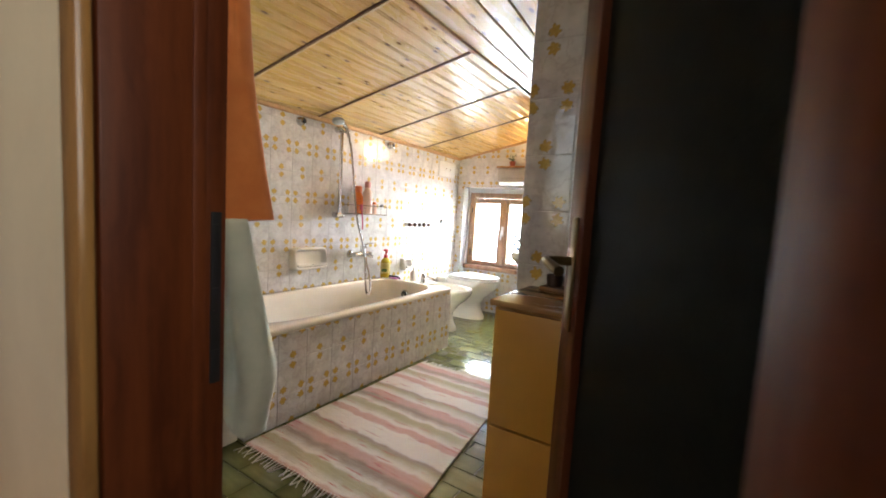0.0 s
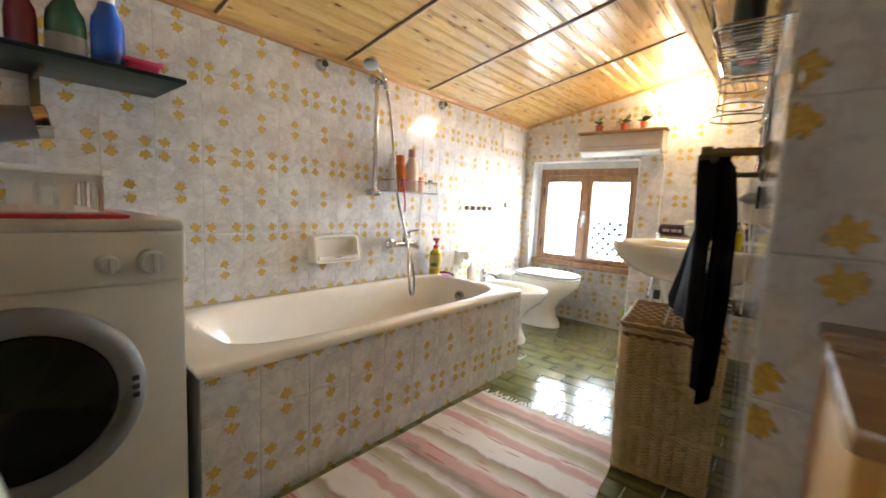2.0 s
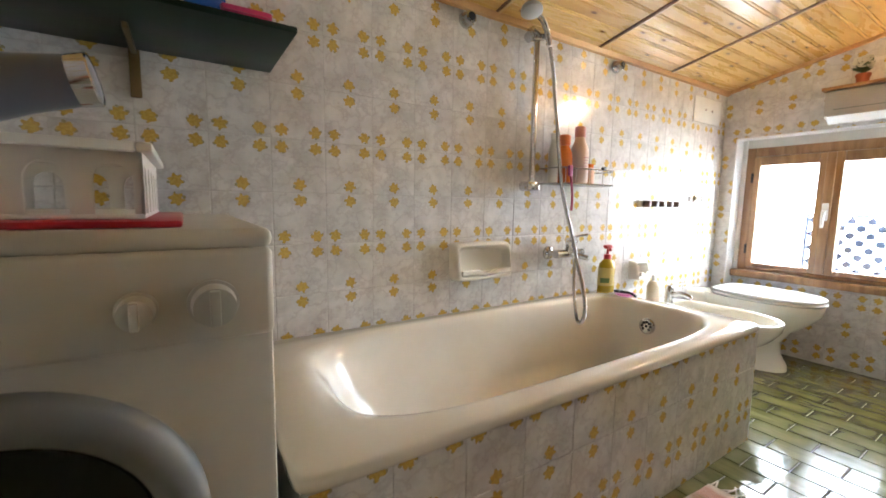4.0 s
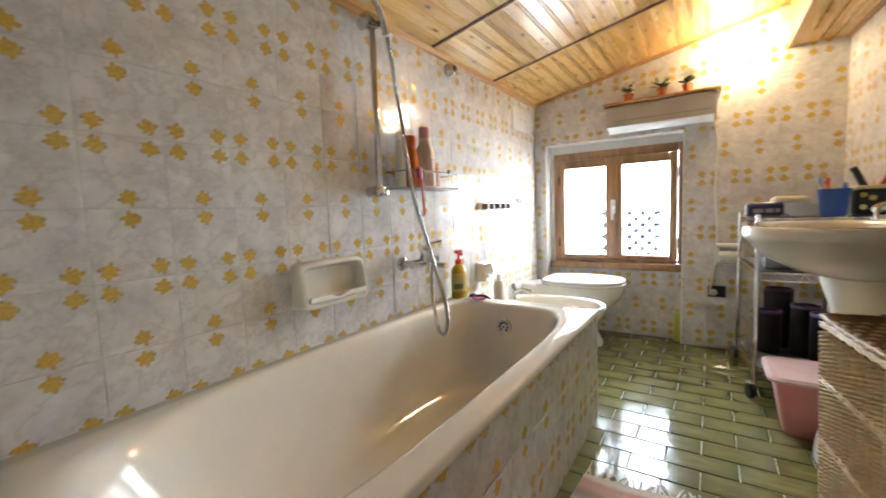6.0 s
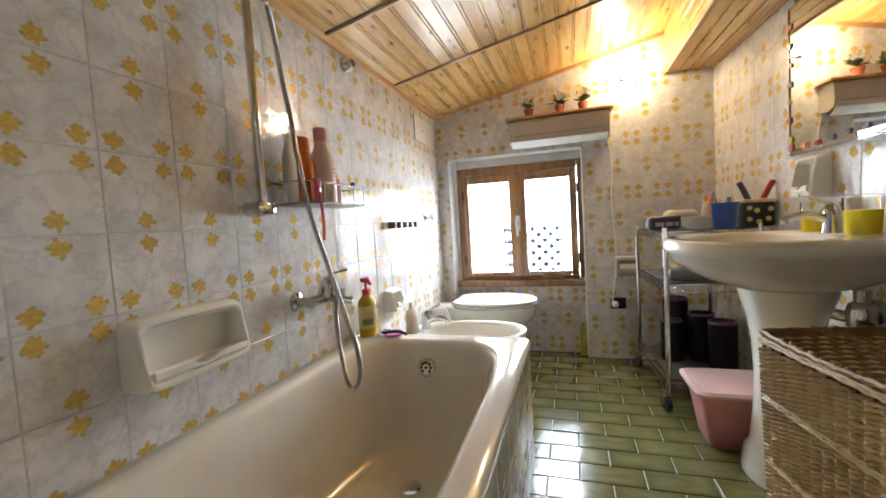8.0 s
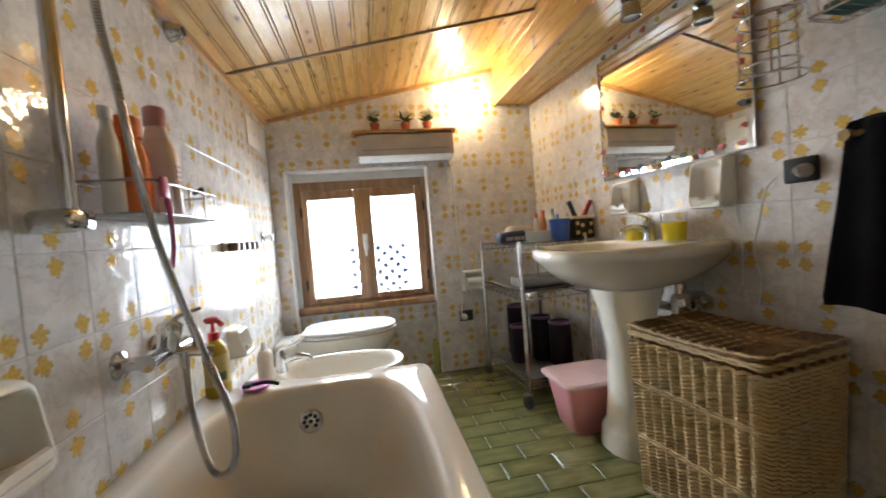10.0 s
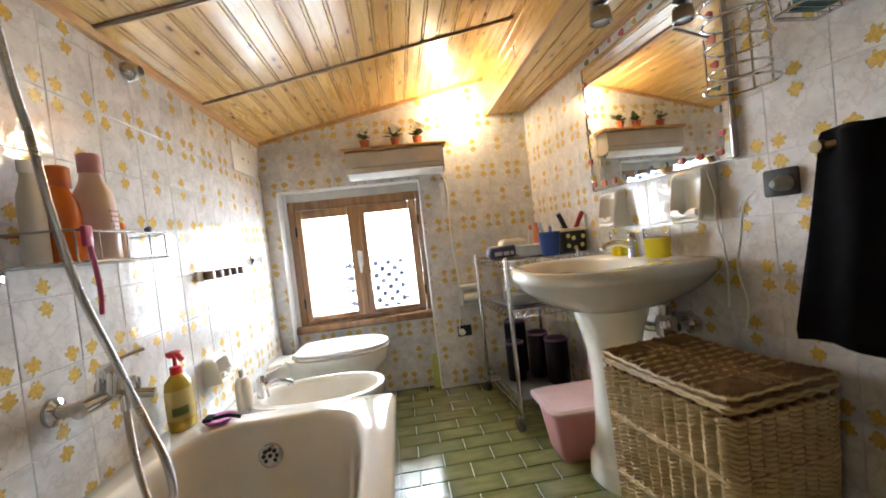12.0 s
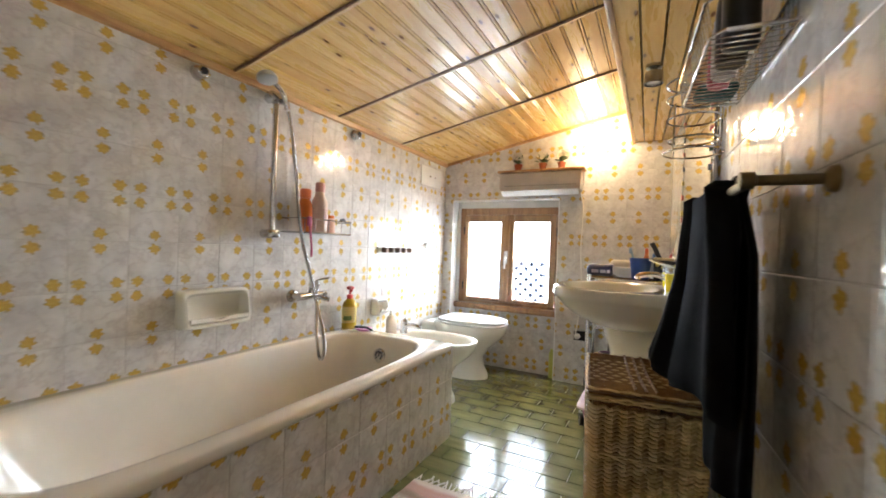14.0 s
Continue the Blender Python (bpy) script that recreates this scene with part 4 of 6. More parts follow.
for i, p in enumerate(HOSE):
    d = (HOSE[min(i + 1, len(HOSE) - 1)] - HOSE[max(i - 1, 0)]).normalized()
    up = (up - d * up.dot(d)).normalized()
    for k, r in enumerate((0.0088, 0.0072)):
        q = p + (HOSE[min(i + 1, len(HOSE) - 1)] - p) * (k * 0.5)
        rings.append([q + (up * math.cos(a) + d.cross(up) * math.sin(a)) * r for a in [2 * math.pi * n / 9 for n in range(9)]])
loft(bm, rings[:-1], True, True)
part("hose", bm, M_STEEL, shower, "ribbed metal hose")

faucet = thing("bath_tap", (0.0, 4.87, 0.68), "chrome wall-mounted bath mixer tap", "tap")
for y in (4.79, 4.94):
    bm = bmesh.new()
    turned(bm, ((0.032, 0), (0.03, 0.008), (0.016, 0.014), (0.014, 0.05)), (0.001, y, 0.685), (1, 0, 0), 20)
    part("flange", bm, M_CHROME, faucet)
bm = bmesh.new()
rod(bm, (0.062, 4.775, 0.685), (0.062, 4.955, 0.685), 0.019, 18)
tube(bm, curve_pts(((0.062, 4.86, 0.682), (0.10, 4.868, 0.682), (0.155, 4.885, 0.672)), 5), 0.013, 12)
turned(bm, ((0.024, 0), (0.024, 0.03), (0.028, 0.05), (0.026, 0.062), (0.012, 0.07)), (0.066, 4.865, 0.690), (0.15, 0, 1), 20)
rod(bm, (0.10, 4.862, 0.645), (0.10, 4.862, 0.682), 0.011)
rod(bm, (0.11, 4.9, 0.68), (0.11, 4.9, 0.71), 0.006)
part("body", bm, M_CHROME, faucet)
bm = bmesh.new()
tube(bm, curve_pts(((0.068, 4.865, 0.750), (0.09, 4.885, 0.766), (0.12, 4.92, 0.774)), 6), 0.0055, 10)
part("lever", bm, M_CHROME, faucet)

rack = thing("wire_rack", (0.05, 4.97, 1.0), "chrome wire corner rack for bottles on the tub wall", "rack")
R0, R1, RD = 4.712, 5.105, 0.135
def rack_pts(y0, y1, d, z):
    return [(0.004, y0, z), (d - 0.02, y0, z), (d, y0 + 0.02, z), (d, y1 - 0.05, z), (d - 0.05, y1, z), (0.004, y1, z)]
for z, r in ((1.000, 0.0035), (1.066, 0.003)):
    bm = bmesh.new()
    tube(bm, rack_pts(R0, R1, RD, z), r, 8, True)
    part("hoop", bm, M_STEEL, rack)
for k in range(15):
    y = R0 + 0.012 + k * (R1 - R0 - 0.03) / 14
    bm = bmesh.new()
    tube(bm, ((0.006, y, 0.998), (min(RD, 0.135 - max(0, y - R1 + 0.06) * 0.6), y, 0.998)), 0.0018, 6)
    part("wire", bm, M_STEEL, rack)
for y in (R0 + 0.022, 4.80, 4.89, 4.98, R1 - 0.055):
    bm = bmesh.new()
    rod(bm, (RD, y, 1.000), (RD, y, 1.066), 0.002, 6)
    part("wire", bm, M_STEEL, rack)

def bottle(name, at, profile, material, label, cap=None, squash=0.65, group="", turn=0.0):
    t = thing(name, at, label, "bottle", group)
    m = Matrix.Translation(at) @ pose(0, 0, 0, 0, 0, turn) @ Matrix.Diagonal((squash, 1, 1, 1))
    bm = bmesh.new()
    turned(bm, profile, (0, 0, 0), (0, 0, 1), 24)
    for v in bm.verts: v.co = m @ v.co
    part("body", bm, material, t, smooth=60)
    if cap:
        bm = bmesh.new()
        turned(bm, cap[0], (0, 0, 0), (0, 0, 1), 20)
        for v in bm.verts: v.co = m @ v.co
        part("cap", bm, cap[1], t)
    return t
RZ = 1.0035
M_LOTION, M_LOTCAP = plain("lotion_cream", (0.72, 0.52, 0.42), 0.3), plain("dusty_pink", (0.52, 0.24, 0.24), 0.35)
M_ORB = plain("orange_bottle", (0.70, 0.16, 0.02), 0.25)
shoulder = lambda w, h: ((w * 0.9, 0), (w, 0.006), (w, h * 0.62), (w * 0.92, h * 0.76), (w * 0.6, h * 0.9), (w * 0.5, h))
lot = bottle("bottle", (0.086, 4.872, RZ), shoulder(0.042, 0.205), M_LOTION, "pale pink lotion bottle with a dusty pink cap", (((0.024, 0.204), (0.024, 0.245), (0.02, 0.25)), M_LOTCAP), 0.95)
bm = bmesh.new()
for k, w in enumerate((0.03, 0.022, 0.026, 0.016)):
    box(bm, 0.1254, 0.1272, 4.872 - w / 2, 4.872 + w / 2, RZ + 0.11 - k * 0.012, RZ + 0.114 - k * 0.012)
part("lettering", bm, M_LOTCAP, lot)
bottle("bottle", (0.062, 4.800, RZ), shoulder(0.038, 0.175), M_ORB, "orange shampoo bottle with an orange cap", (((0.028, 0.164), (0.028, 0.205), (0.022, 0.21)), plain("orange_cap", (0.62, 0.12, 0.015), 0.3)), 0.95)
bottle("bottle", (0.058, 4.738, RZ), shoulder(0.027, 0.185), plain("greyish_bottle", (0.62, 0.59, 0.53), 0.3), "off-white shampoo bottle on the wire rack", (((0.017, 0.185), (0.017, 0.21)), M_WHITEPL))
bottle("bottle", (0.06, 4.985, RZ), ((0.026, 0), (0.025, 0.07), (0.018, 0.08)), plain("peach_jar", (0.66, 0.38, 0.26), 0.3), "small peach bottle with an orange cap", (((0.02, 0.08), (0.02, 0.095)), M_ORB))
bm = bmesh.new()
tube(bm, curve_pts(((0.128, 4.985, 1.074), (0.115, 5.02, 1.080), (0.085, 5.06, 1.076)), 5), 0.007, 10)
solid("hair_clip", bm, M_BLACKPL, "dark hair clip lying on the rack", "clip")
bm = bmesh.new()
tube(bm, curve_pts(((0.142, 4.755, 1.05), (0.145, 4.762, 0.99), (0.139, 4.776, 0.935), (0.126, 4.79, 0.885)), 6), 0.0052, 10)
box(bm, 0.1365, 0.148, 4.742, 4.766, 1.03, 1.075, 0.004)
solid("bath_brush", bm, plain("magenta_plastic", (0.40, 0.035, 0.10), 0.3), "magenta plastic brush hanging from the rack", "brush")

# soap dish, curtain holders, hook strip, valve, access plate
def wall_dish(name, m, w, h, label):
    """A ceramic holder: frame with a scooped tray. m: wall axes (u along, out, up)."""
    t = thing(name, tuple(m @ Vector((0, 0, 0))), label, "soap dish")
    def rect(u, z0, z1, d0, d1, n=7.0):
        return [m @ Vector((p.x, d0 + (d1 - d0) * (z1 - p.y) / (z1 - z0), p.y)) for p in oval(0, (z0 + z1) / 2, 0, u, (z1 - z0) / 2, n, 48)]
    rings = [rect(w / 2, 0, h, 0.0, 0.0, 12), rect(w / 2, 0, h, 0.004, 0.004, 12), rect(w / 2 - 0.004, 0.003, h - 0.004, 0.03, 0.05, 10), rect(w / 2 - 0.008, 0.006, h - 0.008, 0.038, 0.06, 9), rect(w / 2 - 0.014, 0.012, h - 0.014, 0.040, 0.062, 8), rect(w / 2 - 0.020, 0.019, h - 0.02, 0.034, 0.055, 7), rect(w / 2 - 0.026, 0.026, h - 0.026, 0.010, 0.014, 6), rect(w / 2 - 0.034, 0.034, h - 0.034, 0.004, 0.006, 5)]
    bm = bmesh.new()
    loft(bm, rings, True, True)
    part("frame", bm, M_PORC, t, smooth=50)
    bm = bmesh.new()
    prof = ((0.012, 0.020), (0.055, 0.020), (0.064, 0.030), (0.064, 0.044), (0.056, 0.047), (0.050, 0.034), (0.014, 0.030))
    loft(bm, [[m @ Vector((u, d, 0.020 + (z - 0.020) * f)) for d, z in prof] for u, f in ((-w / 2 + 0.024, 1), (-w * 0.14, 1), (-w * 0.07, 0.62), (0, 0.42), (w * 0.07, 0.62), (w * 0.14, 1), (w / 2 - 0.024, 1))], True, True)
    part("tray", bm, M_PORC, t)
    return t
TW_M = lambda y, z: Matrix(((0, 1, 0, 0.0005), (1, 0, 0, y), (0, 0, 1, z), (0, 0, 0, 1)))
wall_dish("soap_dish", TW_M(4.385, 0.600), 0.29, 0.155, "cream ceramic soap dish set in the tub wall")
for y in (4.294, 5.209):
    h = thing("curtain_holder", (0.0, y, 1.589), "chrome curtain rod holder on the tub wall", "holder", "curtain rod holders")
    bm = bmesh.new()
    turned(bm, ((0.03, 0), (0.029, 0.012), (0.024, 0.02), (0.022, 0.04), (0.014, 0.046)), (0.0005, y, 1.59), (1, 0, 0.05), 24)
    part("cup", bm, M_CHROME, h)
    bm = bmesh.new()
    turned(bm, ((0.016, 0.0), (0.012, 0.004)), (0.045, y, 1.592), (1, 0, 0.05), 16)
    part("screw_cap", bm, M_BLACKPL, h)
strip = thing("hook_strip", (0.0, 5.65, 0.92), "white wall strip with five short brown pegs", "hooks")
bm = bmesh.new()
box(bm, 0.0005, 0.012, 5.47, 5.86, 0.903, 0.94, 0.003)
part("back_plate", bm, M_WHITEPL, strip)
M_PEG = wood("peg_wood", (0.16, 0.07, 0.03), (0.09, 0.04, 0.018), 0)
for k in range(5):
    bm = bmesh.new()
    y = 5.52 + k * 0.075
    box(bm, 0.012, 0.05, y - 0.014, y + 0.014, 0.904, 0.938, 0.005)
    part("peg", bm, M_PEG, strip)
bm = bmesh.new()
turned(bm, ((0.03, 0), (0.028, 0.006), (0.012, 0.012), (0.012, 0.035), (0.02, 0.037), (0.02, 0.05), (0.012, 0.055)), (0.0005, 6.09, 0.958), (1, 0, 0), 20)
solid("stop_valve", bm, M_CHROME, "chrome stop valve on the tiled wall", "valve")
plate = thing("access_plate", (0, 6.15, 1.43), "white access plate with two screws near the ceiling", "plate")
bm = bmesh.new()
box(bm, 0.0005, 0.007, 5.985, 6.31, 1.425, 1.575, 0.002)
part("cover", bm, plain("plate_white", (0.74, 0.73, 0.70), 0.25), plate)
for y in (6.12, 6.2):
    bm = bmesh.new()
    turned(bm, ((0.007, 0), (0.005, 0.003)), (0.007, y, 1.505), (1, 0, 0), 12)
    part("screw", bm, M_CHROME, plate)

# things on the tub's far rim and by the bidet
PU = (0.056, 5.163, TZ + 0.001)
pump = bottle("soap_dispenser", PU, ((0.046, 0), (0.049, 0.005), (0.049, 0.03), (0.046, 0.07), (0.049, 0.12), (0.044, 0.145), (0.024, 0.164), (0.018, 0.170)), plain("amber_soap", (0.42, 0.29, 0.025), 0.12), "yellow liquid soap bottle with a red pump", (((0.021, 0.168), (0.021, 0.190), (0.008, 0.193), (0.007, 0.222)), plain("red_pump", (0.55, 0.02, 0.02), 0.3)), 0.72)
bm = bmesh.new()
tube(bm, curve_pts(((PU[0], PU[1], PU[2] + 0.228), (PU[0] + 0.02, PU[1] - 0.02, PU[2] + 0.231), (PU[0] + 0.04, PU[1] - 0.038, PU[2] + 0.218)), 4), 0.008, 8)
turned(bm, ((0.018, 0), (0.023, 0.008), (0.021, 0.016), (0.01, 0.019)), (PU[0], PU[1], PU[2] + 0.220), (0, 0, 1), 16)
part("pump_head", bm, plain("red_pump_head", (0.55, 0.02, 0.02), 0.3), pump)
for z0, z1, col, lab in ((0.035, 0.125, (0.55, 0.42, 0.12), "yellow paper label"), (0.05, 0.075, (0.10, 0.16, 0.03), "green leaf print on the label")):
    bm = bmesh.new()
    k = 1.03 if lab[0] == "y" else 1.045
    arc = [(a if lab[0] == "y" else a * 0.45) for a in (-1.25, -0.9, -0.55, -0.2, 0.2, 0.55, 0.9, 1.25)]
    loft(bm, [[Vector((PU[0] + math.sin(a + 0.6) * 0.72 * 0.049 * q, PU[1] - math.cos(a + 0.6) * 0.049 * q, PU[2] + z)) for a in arc] for q, z in ((k, z0), (k, z1), (k - 0.02, z1), (k - 0.02, z0))], closed=False)
    part("label", bm, plain("soap_label", col, 0.35), pump, lab)
bm = bmesh.new()
turned(bm, ((0.03, 0), (0.042, 0.006), (0.046, 0.014), (0.042, 0.014), (0.03, 0.008)), (0.165, 5.16, TZ + 0.001), (0, 0, 1), 24)
solid("soap_saucer", bm, plain("purple_plastic", (0.62, 0.18, 0.45), 0.3), "small purple plastic dish on the tub rim", "dish")
bm = bmesh.new()
tube(bm, curve_pts(((0.16, 5.135, TZ + 0.022), (0.2, 5.14, TZ + 0.024), (0.235, 5.145, TZ + 0.012)), 5), 0.006, 8)
box(bm, 0.135, 0.16, 5.115, 5.155, TZ + 0.018, TZ + 0.03, 0.003)
solid("razor", bm, M_BLACKPL, "black razor lying on the purple dish", "razor")
wall_dish("soap_holder", TW_M(5.50, 0.50), 0.13, 0.11, "white ceramic soap holder above the bidet")
bottle("bottle", (0.105, 5.515, rz2 - 0.003), ((0.042, 0), (0.045, 0.005), (0.045, 0.095), (0.034, 0.118), (0.016, 0.124)), plain("cream_bottle", (0.66, 0.56, 0.44), 0.3), "cream intimate wash bottle on the bidet ledge", (((0.017, 0.124), (0.017, 0.150), (0.012, 0.155)), M_WHITEPL))
bm = bmesh.new()
turned(bm, ((0.021, 0), (0.022, 0.004), (0.022, 0.185), (0.012, 0.195), (0.012, 0.215)), (0.925, 6.455, 0.0005), (0, 0, 1), 18)
solid("spray_can", bm, plain("lime_can", (0.48, 0.50, 0.12), 0.3), "lime yellow spray can standing in the window niche", "can")

# ---- flower pots on the shelf ----
M_TERRA, M_LEAF, M_PETAL = plain("terracotta", (0.40, 0.11, 0.05), 0.7), plain("leaf_green", (0.06, 0.10, 0.03), 0.5), plain("white_petal", (0.75, 0.73, 0.62), 0.6)
for n, x in enumerate((0.645, 0.832, 0.968)):
    pot = thing("flower_pot", (x, 6.345, 1.5485), "small terracotta pot with white artificial flowers", "plant", "pots over the window")
    bm = bmesh.new()
    turned(bm, ((0.022, 0), (0.027, 0.04), (0.030, 0.04), (0.030, 0.052), (0.026, 0.052), (0.022, 0.042)), (x, 6.345, 1.5485), (0, 0, 1), 20)
    part("pot", bm, M_TERRA, pot)
    rng = random.Random(n + 3)
    bl, bp = bmesh.new(), bmesh.new()
    for k in range(22):
        a, e = rng.uniform(0, 6.28), rng.uniform(0.1, 1.2)
        c = Vector((x, 6.345, 1.605))
        d = Vector((math.cos(a) * math.cos(e), math.sin(a) * math.cos(e) * 0.7, math.sin(e)))
        tip, side = c + d * rng.uniform(0.05, 0.085), d.cross(Vector((0, 0, 1))).normalized() * 0.016
        mid = (c + tip) / 2 + Vector((0, 0, 0.006))
        vs = [bl.verts.new(p) for p in (c, mid + side, tip, mid - side)]
        bl.faces.new(vs)
    for k in range(14):
        a = rng.uniform(0, 6.28)
        c = Vector((x + math.cos(a) * rng.uniform(0.0, 0.045), 6.335 + math.sin(a) * 0.02, 1.645 + rng.uniform(-0.01, 0.03)))
        for j in range(6):
            b0 = j * math.pi / 3 + a
            o = Vector((math.cos(b0), -0.25, math.sin(b0))) * 0.016
            w = Vector((-math.sin(b0), 0, math.cos(b0))) * 0.0075
            bp.faces.new([bp.verts.new(p) for p in (c, c + o * 0.6 + w, c + o, c + o * 0.6 - w)])
        rod(bl, (x, 6.345, 1.59), tuple(c), 0.0015, 5)
    part("leaves", bl, M_LEAF, pot)
    part("petals", bp, M_PETAL, pot)

# ---- cable, sockets, paper holder on the window wall ----
bm = bmesh.new()
tube(bm, curve_pts(((1.10, 6.396, 1.385), (1.12, 6.394, 1.25), (1.115, 6.394, 0.95), (1.13, 6.394, 0.7), (1.118, 6.392, 0.5), (1.10, 6.385, 0.36), (1.105, 6.37, 0.335)), 10), 0.0045, 8)
solid("power_cable", bm, M_WHITEPL, "white power cable running down from the air conditioner", "cable")
def wall_socket(m, label, plug_mat):
    t = thing("wall_socket", tuple(m @ Vector((0, 0, 0))), label, "socket")
    bm = bmesh.new()
    box(bm, -0.045, 0.045, 0.0005, 0.012, -0.035, 0.035, 0.005, m)
    part("plate", bm, M_BLACKPL, t)
    bm = bmesh.new()
    turned(bm, ((0.019, 0.012), (0.019, 0.03), (0.014, 0.042), (0.008, 0.055)), (0, 0, 0), (0, 1, 0), 16)
    for v in bm.verts: v.co = m @ (v.co + Vector((-0.018, 0, -0.004)))
    part("plug", bm, plug_mat, t)
    return t
WN_M = lambda x, z: Matrix(((1, 0, 0, x), (0, -1, 0, 6.4), (0, 0, 1, z), (0, 0, 0, 1)))
wall_socket(WN_M(1.135, 0.355), "black wall socket with a white plug", M_WHITEPL)
ph = thing("paper_holder", (1.19, 6.4, 0.52), "white wall-mounted toilet paper holder", "paper holder")
bm = bmesh.new()
box(bm, 1.125, 1.255, 6.33, 6.3995, 0.63, 0.65, 0.006)
box(bm, 1.125, 1.14, 6.33, 6.3995, 0.52, 0.629, 0.005)
box(bm, 1.24, 1.255, 6.33, 6.3995, 0.52, 0.629, 0.005)
box(bm, 1.1405, 1.2395, 6.385, 6.3995, 0.52, 0.629, 0.003)
part("housing", bm, M_WHITEPL, ph)
bm = bmesh.new()
rod(bm, (1.143, 6.348, 0.572), (1.237, 6.348, 0.572), 0.035, 24)
part("paper_roll", bm, plain("paper", (0.72, 0.72, 0.70), 0.9), ph)

# ---- wire cart beside the window ----
cart = thing("wire_cart", (1.45, 6.0, 0), "chrome wire shelf cart on casters beside the washbasin", "cart")
C00, C01, C10, C11 = Vector((1.272, 5.715, 0)), Vector((1.235, 6.27, 0)), Vector((1.64, 5.735, 0)), Vector((1.605, 6.29, 0))
for c in (C00, C01, C10, C11):
    bm = bmesh.new()
    rod(bm, c + Vector((0, 0, 0.07)), c + Vector((0, 0, 0.835)), 0.011, 14)
    for k in range(30): 
        if k % 2 == 0: turned(bm, ((0.0118, 0), (0.0118, 0.002)), c + Vector((0, 0, 0.1 + k * 0.024)), (0, 0, 1), 12, False, False)
    part("post", bm, M_CHROME, cart)
    bm = bmesh.new()
    turned(bm, ((0.03, -0.011), (0.032, -0.008), (0.032, 0.008), (0.03, 0.011)), c + Vector((-0.012, -0.012, 0.032)), (1, 0.3, 0), 24)
    cas = part("caster", bm, M_BLACKPL, cart, "black rubber caster wheel")
    bm = bmesh.new()
    box(bm, c.x - 0.03, c.x + 0.01, c.y - 0.02, c.y + 0.014, 0.064, 0.074, 0.003)
    box(bm, c.x - 0.03, c.x + 0.006, c.y - 0.018, c.y - 0.008, 0.03, 0.066)
    part("fork", bm, M_STEEL, cas)
for n, z in enumerate((0.815, 0.575, 0.125)):
    bm = bmesh.new()
    for dz in (0.0, -0.034):
        tube(bm, [c + Vector((0, 0, z + dz)) for c in (C00, C10, C11, C01)], 0.0035, 6, True)
    for a, b in ((C00, C10), (C10, C11), (C11, C01), (C01, C00)):
        k = 18
        tube(bm, [a.lerp(b, i / k) + Vector((0, 0, z - 0.034 * (i % 2))) for i in range(k + 1)], 0.0022, 5)
    shelf = part("shelf", bm, M_CHROME, cart)
    for k in range(1, 20):
        f = k / 20
        bm = bmesh.new()
        tube(bm, [C00.lerp(C01, f) + Vector((0, 0, z + 0.003)), C10.lerp(C11, f) + Vector((0, 0, z + 0.003))], 0.002, 5)
        part("wire", bm, M_STEEL, shelf)
for z, c0 in ((0.5805, (0.10, 0.095, 0.09)), (0.1305, (0.11, 0.105, 0.085))):
    bm = bmesh.new()
    loft(bm, [[C00 + Vector((0.02, 0.02, h)), C10 + Vector((-0.02, 0.02, h)), C11 + Vector((-0.02, -0.02, h)), C01 + Vector((0.02, -0.02, h))] for h in (z, z + 0.004)], True, True)
    solid("shelf_mat", bm, plain("shelf_liner", c0, 0.3), "dark plastic liner lying on the cart shelf", "mat", "cart liners", smooth=0)
CZ = 0.8205
pack = thing("wipes_pack", (1.30, 5.92, CZ), "dark blue soft pack of wipes", "pack")
bm = bmesh.new()
box(bm, 1.232, 1.378, 5.87, 5.97, CZ, CZ + 0.068, 0.02, seg=3)
for v in bm.verts: v.co.z += 0.008 * math.sin(v.co.x * 60) * (v.co.z > CZ + 0.03)
part("body", bm, plain("navy_pack", (0.03, 0.03, 0.07), 0.3), pack)
bm = bmesh.new()
for k, (a, b) in enumerate(((1.262, 1.30), (1.308, 1.338), (1.345, 1.362))): box(bm, a, b, 5.867, 5.8695, CZ + 0.018, CZ + 0.036)
part("print", bm, plain("pack_print", (0.5, 0.42, 0.45), 0.4), pack)
def dish_stack(at, r, n, label, material):
    t = thing("bowl", at, label, "bowl")
    for k in range(n):
        bm = bmesh.new()
        turned(bm, ((r * 0.6, 0), (r * 0.9, 0.018), (r, 0.032), (r * 0.96, 0.032), (r * 0.84, 0.018), (r * 0.5, 0.006)), (at[0], at[1], at[2] + k * 0.012), (0, 0, 1), 28)
        part("dish", bm, material, t)
    return t
dish_stack((1.455, 5.895, CZ), 0.085, 3, "three stacked cream bowls on the cart", M_WHITEPL)
bm = bmesh.new()
box(bm, 1.345, 1.50, 6.02, 6.14, CZ, CZ + 0.085, 0.03, seg=3)
for v in bm.verts: v.co += Vector((0.006 * math.sin(v.co.y * 90), 0, 0.01 * math.sin(v.co.x * 70)))
solid("face_cloth", bm, plain("cream_cloth", (0.6, 0.55, 0.44), 0.9), "crumpled cream cloth on the cart", "cloth")
for at, h, c, capc, lab in (((1.545, 6.02, CZ), 0.14, (0.62, 0.18, 0.05), (0.6, 0.1, 0.03), "orange and white spray bottle on the cart"), ((1.585, 5.92, CZ), 0.11, (0.55, 0.56, 0.58), (0.10, 0.2, 0.45), "pale bottle with a blue cap on the cart"), ((1.545, 6.12, CZ), 0.13, (0.65, 0.62, 0.55), (0.6, 0.12, 0.04), "white bottle with an orange cap on the cart")):
    bottle("bottle", at, shoulder(0.024, h), plain("small_bottle", c, 0.3), lab, (((0.012, h), (0.012, h + 0.025), (0.008, h + 0.03)), plain("small_cap", capc, 0.3)), 0.8)
bm = bmesh.new()
